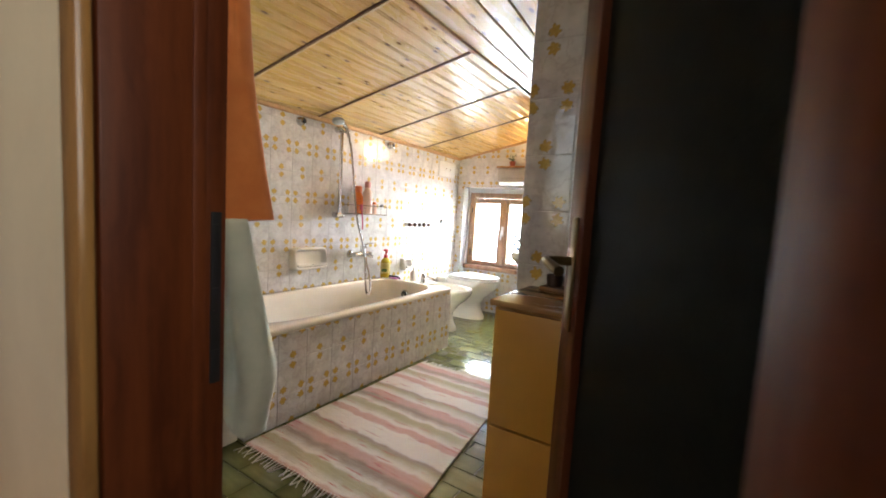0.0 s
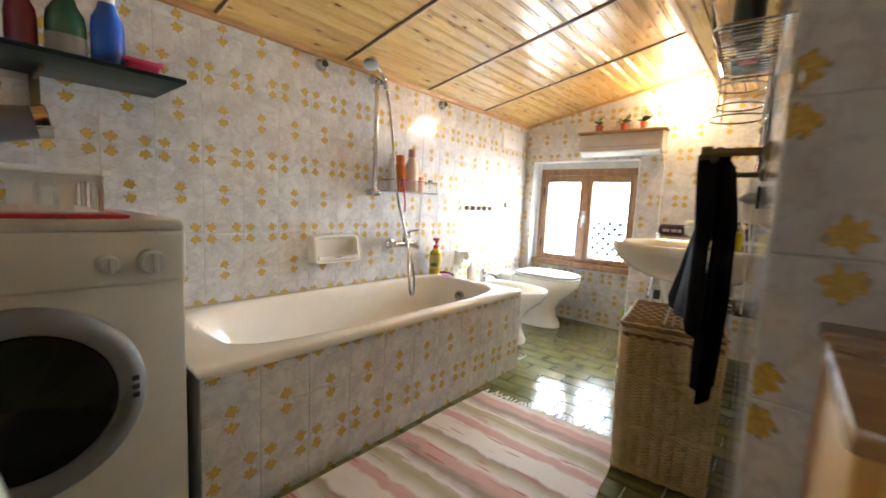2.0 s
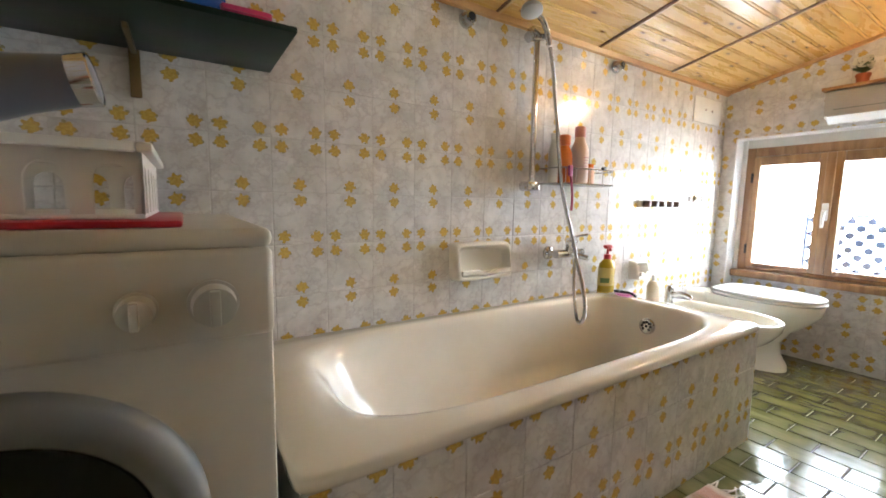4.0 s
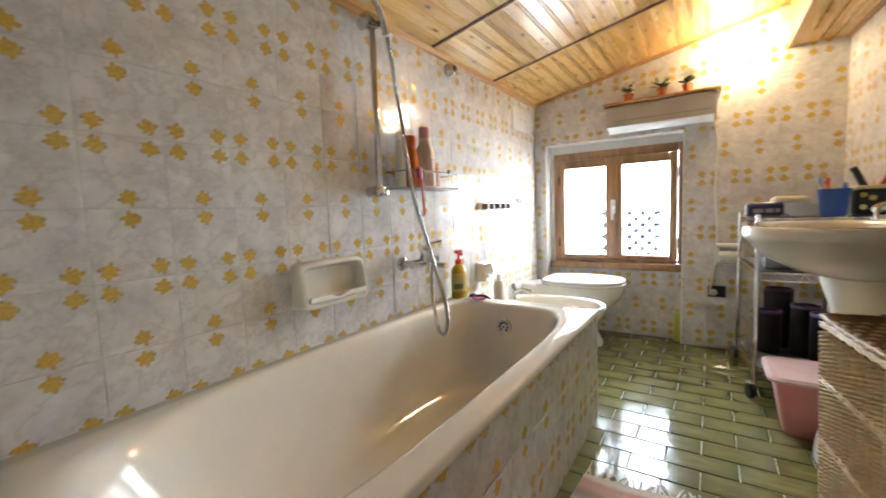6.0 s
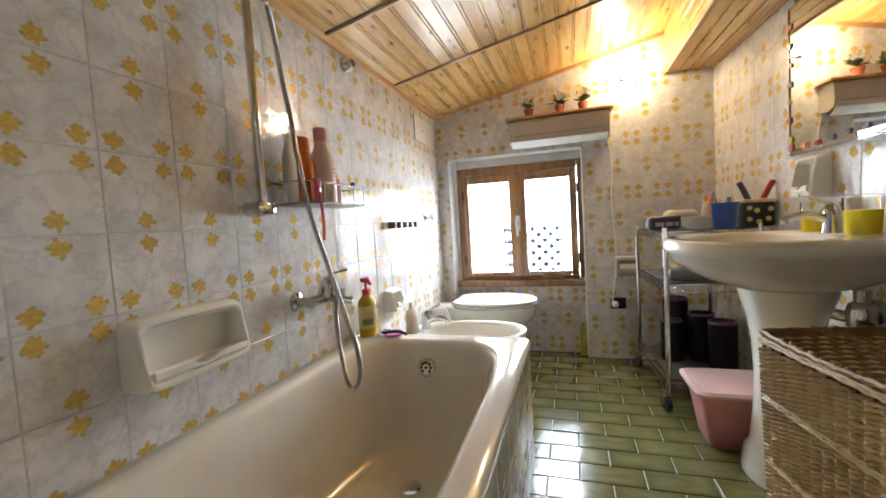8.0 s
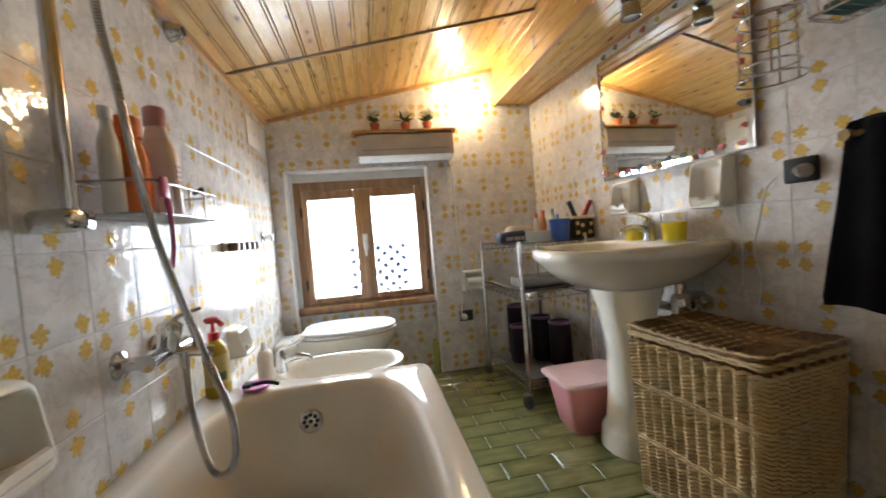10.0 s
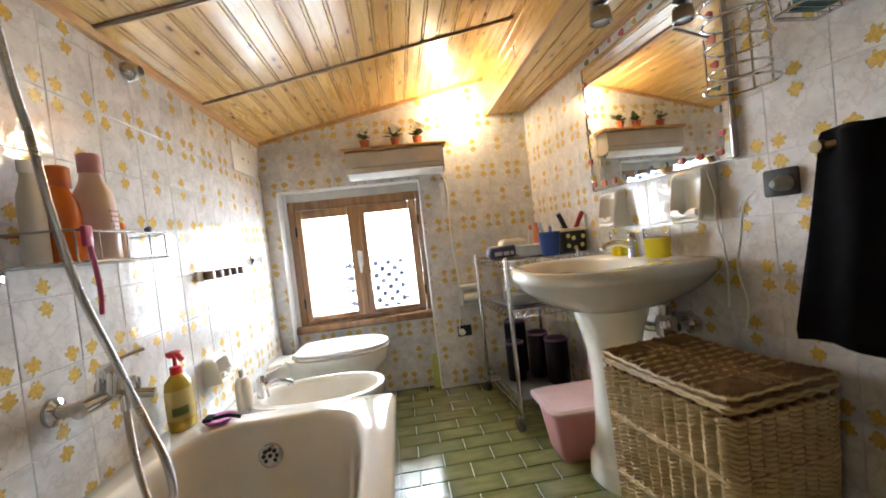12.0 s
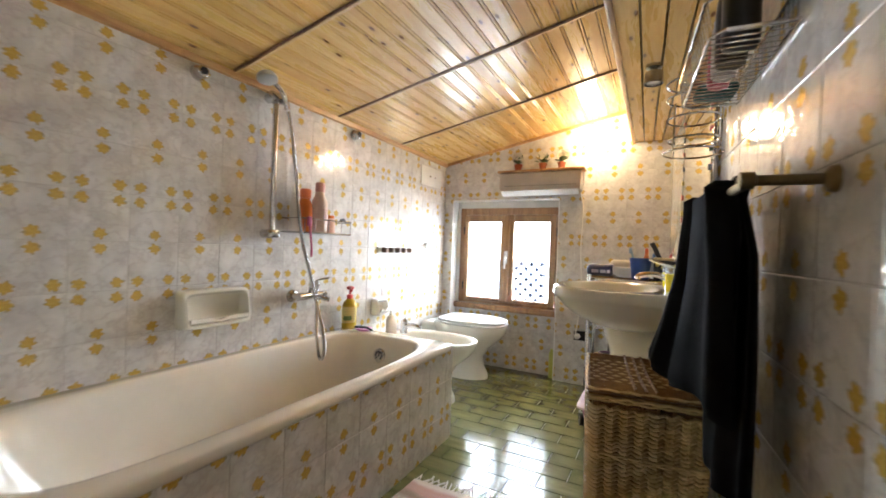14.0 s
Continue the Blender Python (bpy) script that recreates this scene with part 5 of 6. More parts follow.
turned(bm, ((0.040, 0), (0.043, 0.004), (0.054, 0.108), (0.058, 0.112), (0.053, 0.112), (0.040, 0.006)), (1.522, 5.775, CZ), (0, 0, 1), 28)
solid("tumbler", bm, plain("blue_plastic", (0.03, 0.08, 0.30), 0.3), "blue plastic tumbler on the cart", "tumbler")
bm = bmesh.new()
tube(bm, ((1.515, 5.77, CZ + 0.01), (1.475, 5.75, CZ + 0.15)), 0.006, 8)
box(bm, 1.464, 1.480, 5.741, 5.758, CZ + 0.135, CZ + 0.165, 0.004)
solid("toothbrush", bm, plain("pale_blue", (0.3, 0.42, 0.55), 0.3), "pale blue toothbrush in the tumbler", "toothbrush")
bag = thing("toiletry_bag", (1.61, 5.80, CZ), "black toiletry box with cream rim and yellow dots", "bag")
bm = bmesh.new()
box(bm, 1.584, 1.698, 5.735, 5.83, CZ, CZ + 0.105, 0.012)
part("body", bm, M_BLACKPL, bag)
bm = bmesh.new()
box(bm, 1.581, 1.701, 5.732, 5.833, CZ + 0.105, CZ + 0.120, 0.005)
part("rim", bm, plain("cream_rim", (0.6, 0.52, 0.3), 0.4), bag)
for dx, dz in ((0.018, 0.034), (0.045, 0.07), (0.086, 0.034), (0.052, 0.022), (0.094, 0.075), (0.018, 0.082)):
    bm = bmesh.new()
    turned(bm, ((0.011, 0), (0.008, 0.002)), (1.584 + dx, 5.735, CZ + dz), (0, -1, 0), 10)
    part("dot", bm, plain("dot_yellow", (0.6, 0.48, 0.15), 0.4), bag)
for (x, y), (tx, ty), c, lab in (((1.62, 5.775), (1.572, 5.76), (0.012, 0.012, 0.014), "black hairbrush standing in the toiletry box"), ((1.655, 5.78), (1.70, 5.765), (0.35, 0.02, 0.03), "dark red hairbrush standing in the toiletry box")):
    bm = bmesh.new()
    tube(bm, curve_pts(((x, y, CZ + 0.10), ((x * 2 + tx) / 3, (y * 2 + ty) / 3, CZ + 0.13), ((x + tx * 2) / 3, (y + ty * 2) / 3, CZ + 0.165), (tx, ty, CZ + 0.195)), 4), 0.012, 10)
    solid("hairbrush", bm, plain("brush_plastic", c, 0.35), lab, "brush")
M_DARKJAR = plain("aubergine_plastic", (0.010, 0.006, 0.010), 0.5, spec=0.2)
for x, y, r, h in ((1.40, 6.16, 0.062, 0.29), (1.49, 6.03, 0.058, 0.235), (1.545, 5.90, 0.060, 0.225), (1.35, 6.02, 0.05, 0.20)):
    t = thing("storage_jar", (x, y, 0.1345), "dark aubergine cylindrical container on the cart", "container", "containers on the cart")
    bm = bmesh.new()
    turned(bm, ((r * 0.94, 0), (r, 0.01), (r, h)), (x, y, 0.135), (0, 0, 1), 28, True, True)
    part("body", bm, M_DARKJAR, t)
    bm = bmesh.new()
    turned(bm, ((r + 0.001, h), (r + 0.003, h + 0.004), (r + 0.001, h + 0.012), (r - 0.006, h + 0.012), (r - 0.006, h + 0.0005)), (x, y, 0.135), (0, 0, 1), 28, False, False)
    part("rim", bm, plain("purple_rim", (0.12, 0.05, 0.12), 0.35), t)
bm = bmesh.new()
box(bm, 1.30, 1.58, 5.77, 5.98, 0.585, 0.64, 0.012)
solid("plastic_tray", bm, plain("smoky_tray", (0.16, 0.15, 0.14), 0.2), "smoky plastic tray on the cart's middle shelf", "tray")

# ---- pink bin ----
bin_ = thing("storage_box", (1.44, 5.51, 0), "pink plastic storage box with a pale pink lid", "box")
def rrect(x0, x1, y0, y1, z, n=9.0, count=48): return oval((x0 + x1) / 2, (y0 + y1) / 2, z, (x1 - x0) / 2, (y1 - y0) / 2, n, count)
bm = bmesh.new()
loft(bm, [rrect(1.350, 1.565, 5.395, 5.555, 0.001), rrect(1.342, 1.573, 5.387, 5.563, 0.01), rrect(1.305, 1.60, 5.345, 5.592, 0.226)], True, True)
part("body", bm, M_PINK, bin_)
bm = bmesh.new()
loft(bm, [rrect(1.295, 1.61, 5.335, 5.602, 0.220), rrect(1.284, 1.622, 5.322, 5.613, 0.224), rrect(1.284, 1.622, 5.322, 5.613, 0.233), rrect(1.298, 1.606, 5.336, 5.60, 0.241), rrect(1.312, 1.592, 5.35, 5.586, 0.237)], True, True)
part("lid", bm, plain("pale_pink_lid", (0.62, 0.42, 0.40), 0.3), bin_, "pale pink flat lid")

# ---- wicker laundry basket ----
bk = thing("laundry_basket", tuple(bw(1.55, 0.19, 0)), "wicker laundry basket with a flat slatted lid", "basket")
KS0, KS1, KD0, KD1, KH = 1.335, 1.765, 0.03, 0.345, 0.535
def basket_line(inset, z, count):
    """Points evenly round the basket's outline, with their outward directions."""
    s0, s1, d0, d1 = KS0 + inset, KS1 - inset, KD0 + inset, KD1 - inset
    per = 2 * (s1 - s0 + d1 - d0)
    out = []
    for i in range(count):
        a = per * i / count
        if a < s1 - s0: p, n = (s0 + a, d1), (0, 1)
        elif a < s1 - s0 + d1 - d0: p, n = (s1, d1 - (a - (s1 - s0))), (1, 0)
        elif a < 2 * (s1 - s0) + d1 - d0: p, n = (s1 - (a - (s1 - s0) - (d1 - d0)), d0), (0, -1)
        else: p, n = (s0, d0 + (a - 2 * (s1 - s0) - (d1 - d0))), (-1, 0)
        out.append((Vector((*p, z)), Vector((*n, 0))))
    return out
KC = Vector(((KS0 + KS1) / 2, (KD0 + KD1) / 2))
def kb(s, d, z):
    """A point of the basket: narrower at the foot, turned a little from the wall."""
    f = 0.92 + 0.08 * min(1.0, z / KH)
    u, v = (s - KC.x) * f, (d - KC.y) * f
    return bw(KC.x + u * 0.9968 + v * 0.08, KC.y + 0.020 + v * 0.9968 - u * 0.08, z)
STK = 36
for k in range(STK):
    (p, n), = basket_line(0.009, 0.0, STK)[k:k + 1]
    bm = bmesh.new()
    rod(bm, kb(p.x, p.y, 0.004), kb(p.x, p.y, KH), 0.0052, 6)
    part("stake", bm, M_WICKERD, bk)
rows = 42
for r in range(rows):
    z = 0.012 + r * (KH - 0.03) / rows
    pts = []
    for i, (p, n) in enumerate(basket_line(0.009, z, STK * 4)):
        ph = math.pi * i / 4 + 0.12 * math.sin(r * 1.7)
        q = p + n * (0.0075 * math.cos(2 * ph) + 0.004)
        pts.append(kb(q.x, q.y, q.z + 0.0040 * math.sin(2 * ph) + 0.0010 * math.sin(i * 2.3 + r)))
    bm = bmesh.new()
    tube(bm, pts, 0.0058, 6, True)
    part("strand", bm, M_WICKER, bk)
for z in (0.006, 0.185, 0.365, KH - 0.006):
    for o in (0.0, 0.008):
        bm = bmesh.new()
        tube(bm, [kb(*(p + n * (0.007 + 0.0022 * math.sin(i * 1.1 + o * 390)) + Vector((0, 0, o + 0.0016 * math.cos(i * 1.1 + o * 390))))) for i, (p, n) in enumerate(basket_line(0.006, z, 150))], 0.0046, 6, True)
        part("border", bm, M_WICKER, bk)
bm = bmesh.new()
loft(bm, [[kb(a, b, z) for a, b in ((KS0 + 0.016, KD0 + 0.016), (KS1 - 0.016, KD0 + 0.016), (KS1 - 0.016, KD1 - 0.016), (KS0 + 0.016, KD1 - 0.016))] for z in (0.004, KH - 0.02)], True, True)
part("lining", bm, M_WICKERD, bk, "brown inner lining", smooth=0)
LZ = KH + 0.010
bm = bmesh.new()
loft(bm, [[kb(a, b, z) for a, b in ((KS0 + 0.004, KD0 + 0.004), (KS1 - 0.004, KD0 + 0.004), (KS1 - 0.004, KD1 - 0.004), (KS0 + 0.004, KD1 - 0.004))] for z in (LZ - 0.004, LZ + 0.002)], True, True)
lid = part("lid", bm, M_WICKERD, bk, "flat lid of brown wicker with pale bands")
def lid_z(s, d):
    """The lid sags a little in the middle and rises towards its ends."""
    return 0.010 * (2 * (s - KC.x) / (KS1 - KS0)) ** 2
for k in range(36):
    s = KS0 + 0.012 + k * (KS1 - KS0 - 0.024) / 35
    pale = 0.14 < k / 35 < 0.78 and k % 3 == 0
    bm = bmesh.new()
    pts = []
    for i in range(31):
        d = KD0 + 0.008 + (KD1 - KD0 - 0.016) * i / 30
        pts.append(kb(s + 0.0012 * math.sin(i + k), d, LZ + 0.005 + lid_z(s, d) + (0.0030 if pale else 0.0012) * math.cos(math.pi * i / 2 + k * math.pi)))
    tube(bm, pts, 0.0050 if pale else 0.0058, 5)
    part("strand", bm, M_WICKER if pale else M_WICKERD, lid)
for k in range(11):
    d = KD0 + 0.02 + k * (KD1 - KD0 - 0.04) / 10
    wide_band = k in (4, 5, 6)
    bm = bmesh.new()
    tube(bm, [kb(KS0 + 0.008 + (KS1 - KS0 - 0.016) * i / 36, d, LZ + (0.009 if wide_band else 0.006) + lid_z(KS0 + (KS1 - KS0) * i / 36, d) + 0.002 * math.cos(math.pi * i / 2 + k * math.pi)) for i in range(37)], 0.0052 if wide_band else 0.0024, 5)
    part("strand", bm, M_WICKERD, lid)
for o in (0.0, 0.007):
    bm = bmesh.new()
    tube(bm, [kb(*(p + n * (0.004 + 0.002 * math.sin(i * 1.1 + o * 300)) + Vector((0, 0, LZ + lid_z(p.x, p.y) + o * 0.6 + 0.0014 * math.cos(i * 1.1 + o * 300))))) for i, (p, n) in enumerate(basket_line(0.004, 0, 150))], 0.0038, 6, True)
    part("border", bm, M_WICKER if o else M_WICKERD, lid)

# ---- basin wall: holders, cups, socket, wire racks, towel rail ----
B_M = lambda s, z: BW @ Matrix(((-1, 0, 0, s), (0, 1, 0, 0.0005), (0, 0, 1, z), (0, 0, 0, 1)))
wall_dish("soap_holder", B_M(0.915, 0.925), 0.14, 0.155, "cream ceramic holder under the mirror")
wall_dish("soap_holder", B_M(1.36, 0.92), 0.15, 0.175, "cream ceramic tumbler holder under the mirror")
M_YELLOW, M_CUPGLASS = plain("yellow_soap", (0.80, 0.64, 0.02), 0.25), glass("cup_glass", (0.95, 0.95, 0.9), 0.02)
for s, r, h in ((1.03, 0.038, 0.10), (1.245, 0.044, 0.105)):
    at = bw(s, 0.075, 0.8125)
    t = thing("tumbler", tuple(at), "clear plastic tumbler with yellow liquid soap", "tumbler", "tumblers on the basin")
    bm = bmesh.new()
    turned(bm, ((r * 0.975, h * 0.66), (r, h), (r - 0.002, h), (r * 0.975 - 0.002, h * 0.66)), at, (0, 0, 1), 24, False, False)
    part("cup", bm, M_CUPGLASS, t)
    bm = bmesh.new()
    turned(bm, ((r * 0.86, 0), (r * 0.9, 0.004), (r * 0.975, h * 0.655)), at, (0, 0, 1), 24)
    part("soap", bm, M_YELLOW, t, "bright yellow contents")
sock = wall_socket(B_M(1.635, 1.008), "black wall socket with a pale grey plug and cord", plain("grey_plug", (0.40, 0.38, 0.34), 0.4))
bm = bmesh.new()
tube(bm, [bw(*p) for p in curve_pts(((1.60, 0.05, 0.995), (1.565, 0.05, 0.96), (1.53, 0.03, 0.88), (1.50, 0.02, 0.78), (1.515, 0.012, 0.68), (1.50, 0.012, 0.6)), 8)], 0.0028, 7)
part("cord", bm, M_WHITEPL, sock)
bm = bmesh.new()
tube(bm, [bw(*p) for p in curve_pts(((1.43, 0.03, 1.08), (1.452, 0.028, 1.0), (1.442, 0.02, 0.92), (1.455, 0.012, 0.8), (1.45, 0.012, 0.66)), 8)], 0.003, 7)
part("cord", bm, M_WHITEPL, sock)

holder = thing("wire_ring_holder", tuple(bw(1.62, 0.05, 1.25)), "chrome wire ring holder for a hair dryer", "holder")
def ring_pts(s, d, z, r, n=28): return [bw(s + r * math.cos(2 * math.pi * k / n), d + r * math.sin(2 * math.pi * k / n), z) for k in range(n)]
for z, r in ((1.262, 0.080), (1.30, 0.066), (1.362, 0.070), (1.425, 0.072), (1.47, 0.074)):
    bm = bmesh.new()
    tube(bm, ring_pts(1.625, 0.088, z, r), 0.0032, 7, True)
    part("ring", bm, M_CHROME, holder)
for s, d in ((1.60, 0.020), (1.65, 0.020), (1.572, 0.134), (1.668, 0.142)):
    bm = bmesh.new()
    rod(bm, bw(s, d, 1.262), bw(s, d, 1.462 if d < 0.1 else 1.40), 0.003, 7)
    part("wire", bm, M_CHROME, holder)
bm = bmesh.new()
box(bm, 1.59, 1.66, 0.0005, 0.016, 1.455, 1.475, 0.003, BW)
part("bracket", bm, M_CHROME, holder)
wshelf = thing("wire_shelf", tuple(bw(1.95, 0.06, 1.36)), "chrome wire bathroom shelf holding bottles", "shelf")
for z, dd in ((1.36, 0.13), (1.425, 0.14)):
    bm = bmesh.new()
    tube(bm, [bw(*p, z) for p in ((1.74, 0.004), (1.74, dd - 0.02), (1.76, dd), (2.15, dd), (2.17, dd - 0.02), (2.17, 0.004))], 0.0032, 7, True)
    part("hoop", bm, M_CHROME, wshelf)
for k in range(19):
    s = 1.75 + k * 0.0228
    bm = bmesh.new()
    tube(bm, [bw(s, 0.006, 1.425), bw(s, 0.006, 1.36), bw(s, 0.13, 1.36), bw(s, 0.14, 1.425)], 0.0018, 5)
    part("wire", bm, M_CHROME, wshelf)
for s, r, h, c, lab in ((2.08, 0.036, 0.20, (0.012, 0.012, 0.016), "black shampoo bottle on the wire shelf"), (2.0, 0.033, 0.18, (0.02, 0.02, 0.03), "black bottle with a teal cap on the wire shelf"), (1.93, 0.028, 0.15, (0.5, 0.5, 0.5), "grey bottle on the wire shelf"), (1.87, 0.026, 0.13, (0.45, 0.08, 0.12), "dark pink bottle on the wire shelf")):
    p = bw(s, 0.07, 1.3625)
    bottle("bottle", tuple(p), shoulder(r, h), plain("shelf_bottle", c, 0.3), lab, (((r * 0.55, h), (r * 0.55, h + 0.03)), plain("shelf_cap", (0.25, 0.38, 0.40) if c[0] < 0.1 else (0.5, 0.5, 0.5), 0.3)), 0.9)
bm = bmesh.new()
box(bm, 1.765, 1.845, 0.02, 0.11, 1.3625, 1.385, 0.008, BW)
solid("wash_sponge", bm, plain("teal_sponge", (0.02, 0.10, 0.10), 0.8), "dark teal sponge on the wire shelf", "sponge")

trail = thing("towel_rail", tuple(bw(2.0, 0.1, 1.07)), "metal towel rail on the tiled wall", "towel rail")
bm = bmesh.new()
rod(bm, bw(1.80, 0.095, 1.066), bw(2.31, 0.095, 1.066), 0.008, 12)
part("bar", bm, M_BRASS, trail)
for s in (1.80, 2.31):
    bm = bmesh.new()
    turned(bm, ((0.02, 0), (0.018, 0.008), (0.008, 0.014), (0.008, 0.09), (0.013, 0.092), (0.013, 0.11)), bw(s, 0.0005, 1.066), bw(0, 1, 0) - bw(0, 0, 0), 16)
    part("bracket", bm, M_BRASS, trail)

def hanging(name, stations, material, label, category="", folds=5, count=64, kind_m=None, seed=1, parent=None):
    """Cloth hanging in soft folds: stations of (centre s, half width, out d, half depth, z, and how far one side leans out)."""
    rng = random.Random(seed)
    ph = rng.uniform(0, 6)
    rings = []
    for cs, hw, d, hd, z, *skew in stations:
        lean = skew[0] if skew else 0.0
        ring = []
        for i in range(count):
            t = 2 * math.pi * i / count
            c, sn = math.cos(t), math.sin(t)
            u = cs + hw * math.copysign(abs(c) ** 0.6, c)
            fold = math.sin(folds * (u - cs) / max(hw, 0.01) * 1.6 + ph + z * 1.5) * hd * 0.55 + math.sin(folds * 2.3 * (u - cs) / max(hw, 0.01) + z * 4 + ph * 2) * hd * 0.2
            ring.append(kind_m @ Vector((u, d + lean * (cs - u) / hw + hd * 0.6 * math.copysign(abs(sn) ** 0.8, sn) + fold, z + 0.008 * math.sin(u * 25 + ph))))
        rings.append(ring)
    fine = []
    for a, b in zip(rings, rings[1:]):
        for k in range(6):
            fine.append([p.lerp(q, k / 6) for p, q in zip(a, b)])
    fine.append(rings[-1])
    bm = bmesh.new()
    loft(bm, fine, True, True)
    if parent: return part(name, bm, material, parent, label, 80)
    return solid(name, bm, material, label, category, smooth=80)
black = thing("bath_towel", tuple(bw(2.09, 0.1, 1.09)), "black bath towel folded over the towel rail", "towel")
hanging("front_fall", ((2.0, 0.202, 0.094, 0.016, 1.092), (2.0, 0.208, 0.097, 0.030, 1.080), (2.0, 0.208, 0.101, 0.026, 1.045), (2.0, 0.206, 0.116, 0.018, 0.90, 0.018), (2.0, 0.206, 0.130, 0.020, 0.78, 0.036), (2.004, 0.206, 0.142, 0.022, 0.69, 0.052), (2.004, 0.204, 0.142, 0.018, 0.668, 0.052)), M_BLACKCLOTH, "", folds=6, kind_m=BW, seed=2, parent=black)
hanging("back_fall", ((2.0, 0.20, 0.088, 0.012, 1.086), (2.01, 0.196, 0.085, 0.022, 1.06), (2.04, 0.18, 0.066, 0.018, 0.95), (2.05, 0.175, 0.066, 0.020, 0.75), (2.055, 0.175, 0.072, 0.022, 0.60), (2.055, 0.175, 0.072, 0.020, 0.515)), M_BLACKCLOTH, "", folds=5, kind_m=BW, seed=5, parent=black)

# mirror ornaments
colors = [plain("ornament", c, 0.4) for c in ((0.36, 0.05, 0.04), (0.10, 0.12, 0.18), (0.50, 0.34, 0.04), (0.07, 0.13, 0.06), (0.42, 0.12, 0.08))]
rng = random.Random(11)
spots = [(S0 + 0.02 + k * 0.076, MZ0 + 0.024, 0.022) for k in range(10)] + [(S1 - 0.03, MZ0 + 0.07 + k * 0.068, 0.022) for k in range(8)] + [(S0 + 0.014, MZ0 + 0.06 + k * 0.07, 0.022) for k in range(7)] + [(S0 + 0.03 + k * 0.085, MZ1 + 0.026, 0.001) for k in range(9)]
for n, (s, z, d) in enumerate(spots):
    bm = bmesh.new()
    s, z, sc, tw = s + rng.uniform(-0.006, 0.006), z + rng.uniform(-0.006, 0.006), rng.uniform(0.008, 0.0125), rng.uniform(-0.6, 0.6)
    lob = []
    for k in range(18):
        a = 2 * math.pi * k / 18
        r = sc * (0.75 + 0.45 * abs(math.sin(1.5 * a + tw)))
        lob.append((s + r * math.cos(a + tw) * 1.25, z + r * math.sin(a + tw)))
    loft(bm, [[bw(u, dd, v) for u, v in lob] for dd in (d, d + 0.004)], True, True)
    part("ornament", bm, colors[rng.randrange(5)], mirror)

# beam spotlight
for y in (5.18,):
    sp = thing("ceiling_spotlight", (1.56, y, 1.714), "unlit silver spotlight under the beam", "spotlight")
    bm = bmesh.new()
    turned(bm, ((0.03, 0), (0.03, 0.012), (0.012, 0.016), (0.012, 0.028), (0.034, 0.03), (0.037, 0.075), (0.032, 0.076), (0.028, 0.05)), (1.56, y, 1.7135), (0, 0, -1), 24)
    part("body", bm, M_STEEL, sp)
    bm = bmesh.new()
    turned(bm, ((0.03, 0), (0.02, -0.006), (0.004, -0.008)), (1.56, y, 1.652), (0, 0, 1), 20)
    part("lens", bm, plain("lens_white", (0.7, 0.7, 0.68), 0.1), sp)

# ---- rag rug ----
rug = thing("rag_rug", (1.1, 4.15, 0), "striped rag rug in cream, brown and pink with white fringes", "rug")
def rug_pt(u, v, top):
    l, r = Vector((0.735, 3.49)).lerp(Vector((0.752, 4.77)), v), Vector((1.56, 3.49)).lerp(Vector((1.415, 4.82)), v)
    p = l.lerp(r, u)
    wav = 0.006 + 0.0045 * noise.noise(Vector((p.x * 5, p.y * 5, 0))) + 0.0015 * noise.noise(Vector((p.x * 22, p.y * 22, 3)))
    return Vector((p.x + 0.008 * noise.noise(Vector((p.y * 6, u * 2, 5))), p.y + 0.010 * noise.noise(Vector((p.x * 7, v * 2, 9))), max(0.0035, wav) + 0.004 if top else 0.0012))
bm = bmesh.new()
nu, nv = 40, 90
grid = {(i, j, k): bm.verts.new(rug_pt(i / nu, j / nv, k)) for i in range(nu + 1) for j in range(nv + 1) for k in (0, 1)}
for i in range(nu):
    for j in range(nv):
        for k in (0, 1): bm.faces.new([grid[q] for q in ((i, j, k), (i + 1, j, k), (i + 1, j + 1, k), (i, j + 1, k))])
for i in range(nu):
    for j in (0, nv): bm.faces.new([grid[q] for q in ((i, j, 0), (i + 1, j, 0), (i + 1, j, 1), (i, j, 1))])
for j in range(nv):
    for i in (0, nu): bm.faces.new([grid[q] for q in ((i, j, 0), (i, j + 1, 0), (i, j + 1, 1), (i, j, 1))])
part("weave", bm, M_RUG, rug, smooth=80)
M_FRINGE = plain("fringe_cotton", (0.66, 0.62, 0.56), 0.95)
for v, sgn in ((0, -1), (1, 1)):
    bm = bmesh.new()
    for k in range(46):
        p = rug_pt((k + 0.5) / 46, v, 1)
        r2 = random.Random(k + 50 * v)
        a, l = r2.uniform(-0.6, 0.6), r2.uniform(0.035, 0.06)
        tube(bm, ((p.x, p.y - sgn * 0.004, p.z - 0.001), (p.x + a * l * 0.5, p.y + sgn * l * 0.5, 0.006), (p.x + a * l, p.y + sgn * l, 0.0035)), 0.0026, 5)
    part("fringe", bm, M_FRINGE, rug, "white cotton fringe")["kind"] = "stuff"

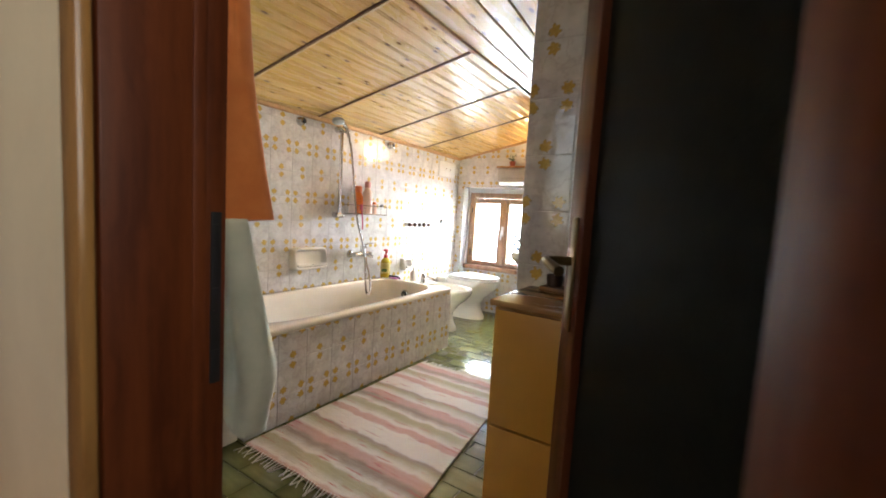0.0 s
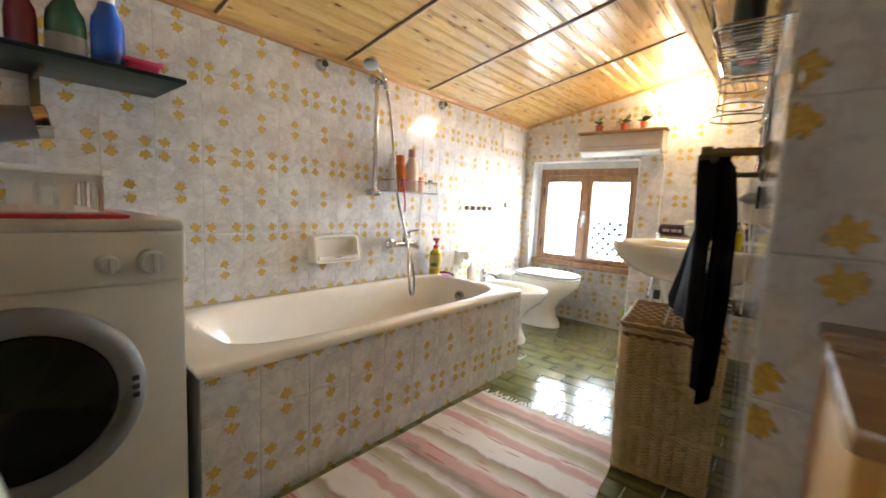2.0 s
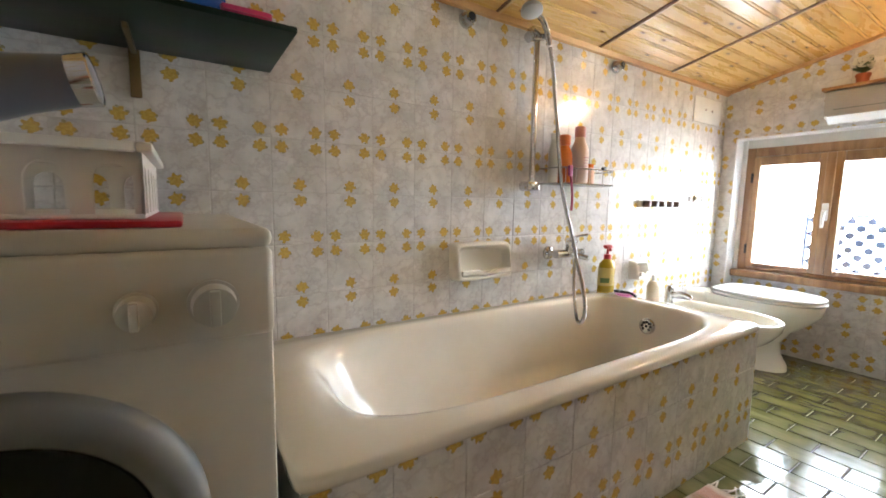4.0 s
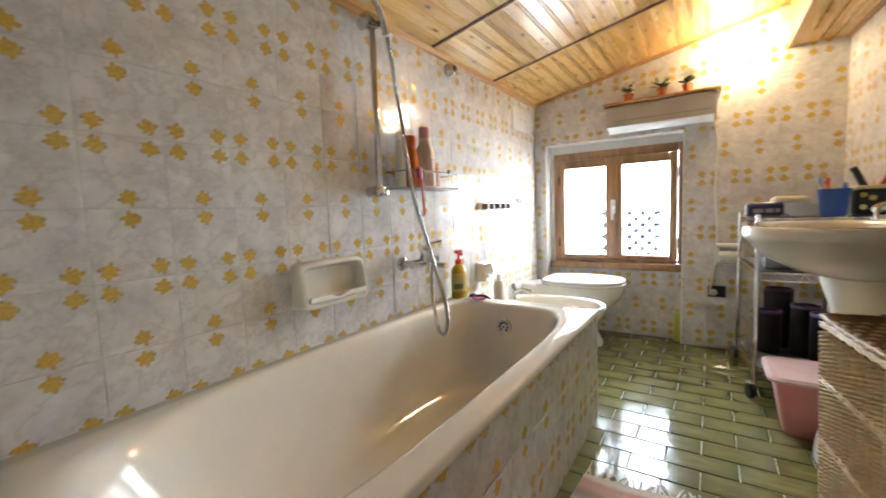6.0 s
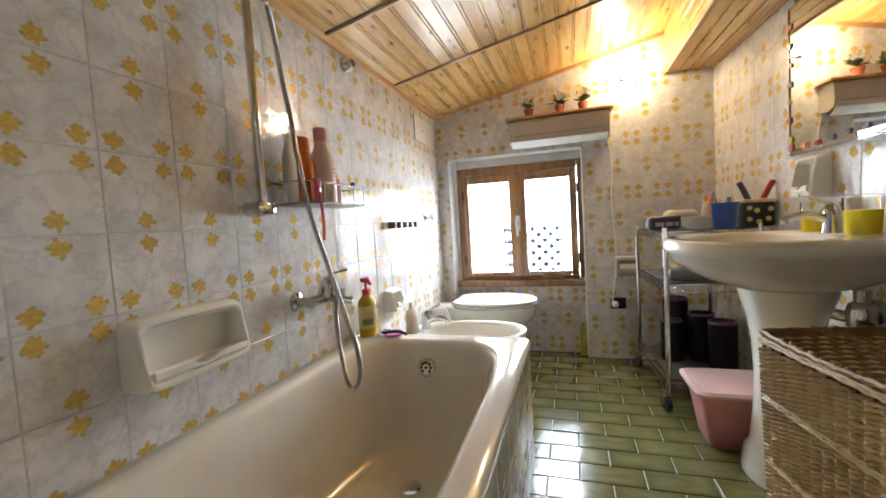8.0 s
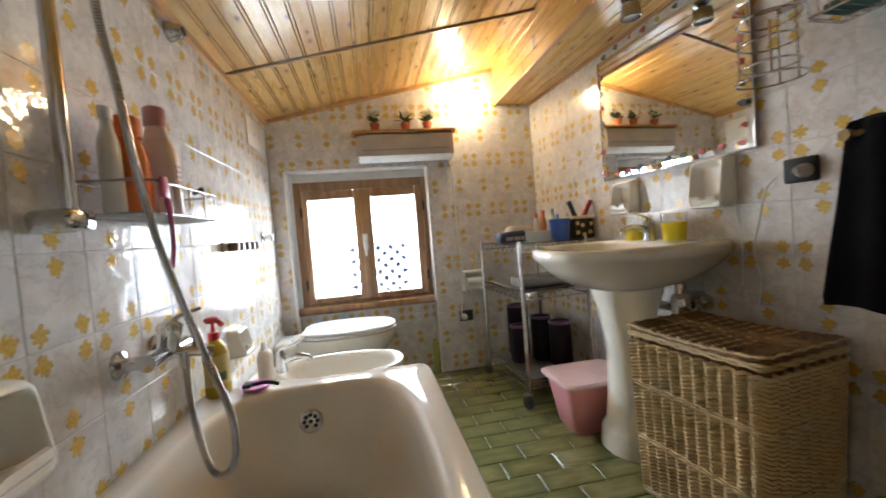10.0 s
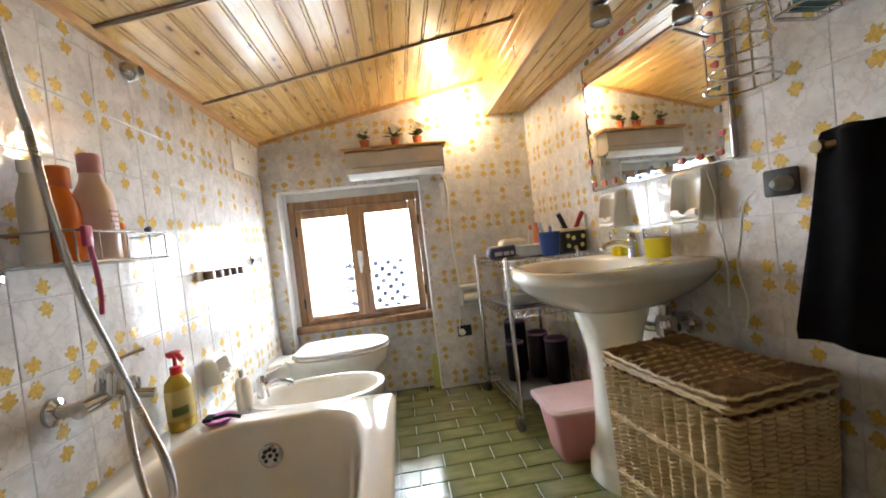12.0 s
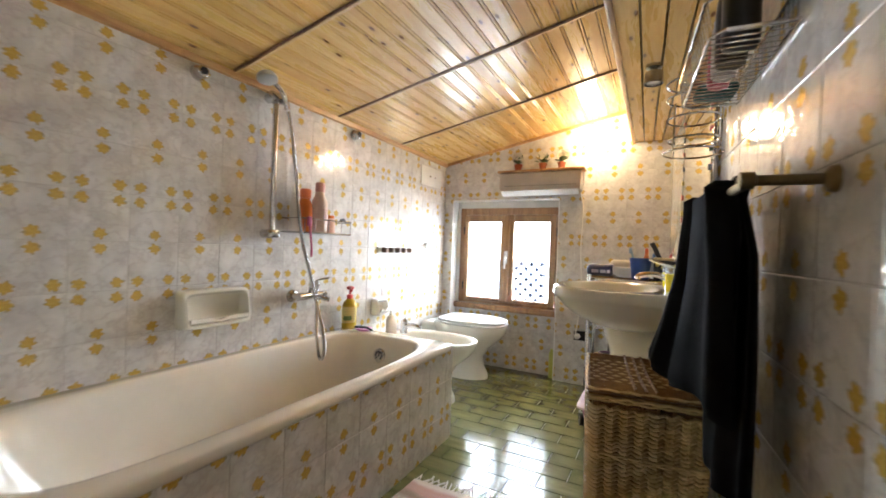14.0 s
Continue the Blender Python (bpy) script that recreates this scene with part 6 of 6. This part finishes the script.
# ---- cabinet beside the door ----
cab = thing("cabinet", (2.15, 3.55, 0), "low ochre laminate cabinet with a brown wooden top", "cabinet")
K0, K1, KY0, KY1, KZ = 1.884, 2.42, 3.402, 3.672, 0.842
bm = bmesh.new()
box(bm, K0, K1, KY0 + 0.018, KY1, 0.0005, KZ - 0.022, 0.002)
part("body", bm, M_CABINET, cab)
bm = bmesh.new()
box(bm, K0 - 0.006, K1 + 0.006, KY0 - 0.006, KY1, KZ - 0.016, KZ, 0.004)
part("top", bm, M_CABTOP, cab, "brown wooden top board")
for z0, z1 in ((0.53, 0.818), (0.03, 0.524)):
    bm = bmesh.new()
    box(bm, K0 + 0.012, K1 - 0.004, KY0, KY0 + 0.0175, z0, z1, 0.002)
    d = part("door", bm, M_CABINET, cab)
    bm = bmesh.new()
    turned(bm, ((0.007, 0), (0.005, 0.008), (0.011, 0.014), (0.011, 0.02), (0.006, 0.023)), (2.085, KY0, 0.75 if z0 > 0.3 else z1 - 0.06), (0, -1, 0), 16)
    part("knob", bm, M_BRASS, d)
tray = thing("cup_tray", (2.02, 3.63, KZ), "dark wooden tray standing on the cabinet", "tray")
bm = bmesh.new()
box(bm, 1.93, 2.14, 3.60, 3.668, KZ + 0.0005, KZ + 0.014, 0.003)
part("base", bm, M_DARKWOOD_SHADE, tray)
M_CUP = plain("dark_brown_cup", (0.05, 0.022, 0.012), 0.3)
for k in range(3):
    bm = bmesh.new()
    turned(bm, ((0.02, 0), (0.023, 0.02), (0.023, 0.032), (0.019, 0.032), (0.018, 0.015)), (1.962 + k * 0.062, 3.635, KZ + 0.0145), (0, 0, 1), 20)
    solid("candle_cup", bm, M_CUP, "dark brown candle cup on a wooden tray", "cup", "cups on the cabinet")

# ---- towels beside the door ----
E_M = Matrix(((1, 0, 0, 0), (0, 1, 0, 2.88), (0, 0, 1, 0), (0, 0, 0, 1)))
hanging("towel", ((1.400, 0.110, 0.125, 0.045, 0.998), (1.408, 0.120, 0.135, 0.055, 0.93), (1.415, 0.128, 0.150, 0.068, 0.85), (1.425, 0.150, 0.17, 0.085, 0.67), (1.405, 0.142, 0.16, 0.075, 0.545)), M_WHITETERRY, "pale greenish white bath towel hanging by the door", "towel", 2, kind_m=E_M, seed=8)
hanging("towel", ((1.43, 0.03, 0.09, 0.04, 1.62), (1.415, 0.038, 0.10, 0.045, 1.5), (1.395, 0.058, 0.112, 0.05, 1.3), (1.382, 0.092, 0.130, 0.056, 1.1), (1.375, 0.112, 0.140, 0.062, 0.998)), M_ORANGE, "orange towel hanging over a white one", "towel", 3, kind_m=E_M, seed=3)
hk = thing("wall_hook", (1.43, 2.88, 1.6), "brass hook on the wall by the door", "hook")
bm = bmesh.new()
turned(bm, ((0.02, 0), (0.02, 0.006), (0.007, 0.01), (0.007, 0.13), (0.012, 0.135)), (1.43, 2.8805, 1.61), (0, 1, 0.1), 14)
part("peg", bm, M_BRASS, hk)

# ---- shelf and things over the washing machine ----
gs = thing("wall_shelf", (0.17, 3.25, 1.28), "dark green glass wall shelf on brass brackets", "shelf")
bm = bmesh.new()
box(bm, 0.0005, 0.34, 2.89, 3.60, 1.278, 1.292, 0.003)
part("board", bm, M_GREENGLASS, gs)
for y in (3.0, 3.28):
    bm = bmesh.new()
    box(bm, 0.0005, 0.012, y - 0.012, y + 0.012, 1.16, 1.2775, 0.003)
    box(bm, 0.012, 0.2, y - 0.006, y + 0.006, 1.264, 1.2775, 0.003)
    part("bracket", bm, M_BRASS, gs)
SZ = 1.2925
bottle("bottle", (0.2, 3.43, SZ), shoulder(0.042, 0.20), plain("blue_bottle", (0.02, 0.10, 0.45), 0.25), "blue detergent bottle on the glass shelf", (((0.02, 0.2), (0.02, 0.24)), plain("white_cap", (0.7, 0.7, 0.7), 0.3)), 0.7)
g = bottle("bottle", (0.2, 3.335, SZ), shoulder(0.046, 0.18), plain("green_bottle", (0.02, 0.09, 0.05), 0.25), "dark green detergent bottle with a label", (((0.022, 0.18), (0.022, 0.22)), plain("dark_cap", (0.02, 0.05, 0.03), 0.3)), 0.7)
bm = bmesh.new()
turned(bm, ((0.0465, 0.02), (0.047, 0.02), (0.047, 0.075), (0.0465, 0.075)), (0, 0, 0), (0, 0, 1), 24)
for v in bm.verts: v.co = Matrix.Translation((0.2, 3.335, SZ)) @ Matrix.Diagonal((0.71, 1, 1, 1)) @ v.co
part("label", bm, plain("grey_label", (0.25, 0.24, 0.22), 0.5), g)
bottle("bottle", (0.18, 3.245, SZ), shoulder(0.034, 0.17), plain("maroon_bottle", (0.12, 0.008, 0.015), 0.25), "maroon bottle on the glass shelf", (((0.016, 0.17), (0.016, 0.2)), plain("maroon_cap", (0.1, 0.01, 0.015), 0.3)), 0.8)
bottle("bottle", (0.19, 3.155, SZ), shoulder(0.038, 0.19), plain("magenta_bottle", (0.35, 0.02, 0.25), 0.25), "magenta fabric softener bottle", (((0.02, 0.19), (0.02, 0.23)), plain("violet_cap", (0.2, 0.05, 0.25), 0.3)), 0.8)
pb = thing("pink_box", (0.2, 3.50, SZ), "bright pink plastic tub with a lid", "box")
bm = bmesh.new()
loft(bm, [rrect(0.165, 0.235, 3.475, 3.55, SZ), rrect(0.16, 0.24, 3.465, 3.56, SZ + 0.042)], True, True)
part("body", bm, plain("hot_pink", (0.60, 0.03, 0.12), 0.3), pb)
bm = bmesh.new()
loft(bm, [rrect(0.155, 0.245, 3.458, 3.567, SZ + 0.042), rrect(0.155, 0.245, 3.458, 3.567, SZ + 0.052), rrect(0.165, 0.235, 3.47, 3.555, SZ + 0.055)], True, True)
part("lid", bm, plain("hot_pink_lid", (0.62, 0.04, 0.14), 0.3), pb)

bm = bmesh.new()
box(bm, 0.30, 0.70, 2.92, 3.365, WZ + 0.0005, WZ + 0.010, 0.004)
solid("plastic_tray", bm, plain("red_tray", (0.45, 0.02, 0.03), 0.3), "flat red tray on the washing machine", "tray")
wb = thing("plastic_basket", (0.5, 3.14, WZ + 0.01), "white plastic basket with arched openings", "basket")
BX0, BX1, BY0, BY1, BZ0, BZ1 = 0.34, 0.665, 2.95, 3.325, WZ + 0.0105, WZ + 0.108
M_WB = mat("frosted_white", (0.72, 0.70, 0.64), (0.66, 0.64, 0.58), 0.3, vary=0.03, bump_s=0.03)
bm = bmesh.new()
box(bm, BX0, BX1, BY0, BY1, BZ0, BZ0 + 0.006, 0.002)
part("base", bm, M_WB, wb)
bm = bmesh.new()
for a in ((BX0 - 0.012, BX1 + 0.012, BY1 - 0.006, BY1 + 0.012), (BX0 - 0.012, BX1 + 0.012, BY0 - 0.012, BY0 + 0.006), (BX0 - 0.012, BX0 + 0.006, BY0 + 0.0065, BY1 - 0.0065), (BX1 - 0.006, BX1 + 0.012, BY0 + 0.0065, BY1 - 0.0065)):
    box(bm, *a, BZ1 - 0.012, BZ1, 0.003)
part("rim", bm, M_WB, wb)
def arch_wall(m, length):
    n = max(3, round(length / 0.065))
    w = length / n
    h = BZ1 - BZ0 - 0.012
    for k in range(n):
        u0 = k * w
        bm = bmesh.new()
        arc = [(u0 + w / 2 - (w * 0.32) * math.cos(math.pi * i / 8), h * 0.55 + h * 0.28 * math.sin(math.pi * i / 8)) for i in range(9)]
        outer = [(u0, 0.004)] + [(u0 + w * i / 8, h) for i in range(9)] + [(u0 + w, 0.004)]
        inner_ = [(u0 + w * 0.18, 0.004)] + arc + [(u0 + w * 0.82, 0.004)]
        loft(bm, [[m @ Vector((u, d, z)) for (u, z) in line] for line, d in ((outer, 0), (inner_, 0), (inner_, 0.003), (outer, 0.003))], closed=False)
        part("arch_panel", bm, M_WB, wb)
for m, l in ((Matrix.Translation((BX1 - 0.003, BY0, BZ0)) @ pose(0, 0, 0, 0, 0, 90), BY1 - BY0), (Matrix.Translation((BX0 + 0.003, BY0, BZ0)) @ pose(0, 0, 0, 0, 0, 90), BY1 - BY0), (Matrix.Translation((BX0, BY1 - 0.003, BZ0)), BX1 - BX0), (Matrix.Translation((BX0, BY0, BZ0)), BX1 - BX0)):
    arch_wall(m, l)
hd = thing("hair_dryer", (0.48, 3.1, WZ + 0.02), "dark grey hair dryer lying in the plastic basket", "hair dryer")
bm = bmesh.new()
turned(bm, ((0.036, 0), (0.048, 0.01), (0.052, 0.09), (0.042, 0.15), (0.036, 0.235), (0.03, 0.237)), (0.465, 3.03, BZ1 + 0.06), (0.05, 1, 0.22), 24)
part("barrel", bm, plain("dryer_grey", (0.10, 0.10, 0.11), 0.3), hd)
bm = bmesh.new()
turned(bm, ((0.02, 0), (0.022, 0.06), (0.017, 0.14)), (0.468, 3.08, BZ1 + 0.05), (-0.1, -0.1, -1), 16)
part("grip", bm, plain("dryer_grip", (0.08, 0.08, 0.09), 0.4), hd)
bm = bmesh.new()
turned(bm, ((0.038, 0.0), (0.040, 0.025), (0.037, 0.027)), (0.4755, 3.235, BZ1 + 0.105), (0.05, 1, 0.22), 24, False, False)
part("nozzle_ring", bm, M_CHROME, hd)

# ---- tiles on walls and floor ----
T_TUB = Matrix(((0, 0, 1, -0.006), (1, 0, 0, 0), (0, 1, 0, 0), (0, 0, 0, 1)))
tile_wall(wall_tub, T_TUB, (2.885, 6.398), (0.0, 1.66), 3.92, 0.770, ((3.5, 5.19, 0.0, 0.44),))
T_WIN = Matrix(((1, 0, 0, 0), (0, 0, -1, 6.406), (0, 1, 0, 0), (0, 0, 0, 1)))
tile_wall(wall_win, T_WIN, (0.001, 1.67), (0.0, 1.96), 1.239, 1.04, ((N0, N1, 0.0, NZ),), top=lambda u: ceil_z(u + 0.1) if u < 1.4 else BZ)
T_NICHE = Matrix(((1, 0, 0, 0), (0, 0, -1, NY + 0.006), (0, 1, 0, 0), (0, 0, 0, 1)))
tile_wall(wall_win, T_NICHE, (N0 + 0.001, N1 - 0.001), (0.0, 0.459), 1.239, 1.04)
T_BASIN = BW @ Matrix(((1, 0, 0, 0), (0, 0, 1, -0.006), (0, 1, 0, 0), (0, 0, 0, 1)))
tile_wall(wall_basin, T_BASIN, (0.001, 2.724), (0.0, BZ), 6.4 - 4.798, 1.088)
T_CAB = Matrix(((1, 0, 0, 0), (0, 0, -1, 3.685), (0, 1, 0, 0), (0, 0, 0, 1)))
tile_wall(wall_basin, T_CAB, (1.832, 2.74), (0.0, 2.1), 1.972, 1.066)
T_END = Matrix(((-1, 0, 0, 0), (0, 0, 1, 2.874), (0, 1, 0, 0), (0, 0, 0, 1)))
tile_wall(wall_end, T_END, (-1.57, -0.001), (0.0, 1.9), -0.1, 0.77, top=lambda u: ceil_z(-u + 0.1))
T_FRONT = Matrix(((0, 0, 1, TX - 0.0115), (1, 0, 0, 0), (0, 1, 0, 0), (0, 0, 0, 1)))
tile_wall(surround, T_FRONT, (TY0 + 0.002, TY1 - 0.002), (0.0, TZ - 0.034), 3.661, 0.140)

FW, FH = 0.215, 0.1075
def floor_region(x, y):
    return not (x < 0.58 and 3.45 < y < 5.15) and not (y > 3.75 and x > 1.9) and not (x > 2.7)
for j in range(35):
    y0 = 2.84 + j * FH
    for i in range(14):
        x0 = -0.1 + i * FW + (FW / 2 if j % 2 else 0)
        r = (max(x0 + 0.0021, 0.0), min(x0 + FW - 0.0021, 2.74), max(y0 + 0.0021, 2.73 if x0 > 1.4 else 2.885), min(y0 + FH - 0.0021, 6.49))
        cx, cy = x0 + FW / 2, y0 + FH / 2
        if r[1] - r[0] < 0.006 or r[3] - r[2] < 0.006 or not floor_region(cx, cy): continue
        a = (r[0] - cx, r[1] - cx, r[2] - cy, r[3] - cy)
        ob = new("tile", tile_mesh(*a, 0.006, 0.002, M_FLOOR, "floor_tile"))
        ob.parent = floor
        ob.matrix_basis = pose(cx, cy, -0.006 + 0.0004 * math.sin(i * 3.1 + j * 7.7))
hall_boards = struct("hall_floor", blocks((0.8, 3.0, 1.15, 2.72, -0.006, 0.0)), M_CABTOP, "brown hallway floor")
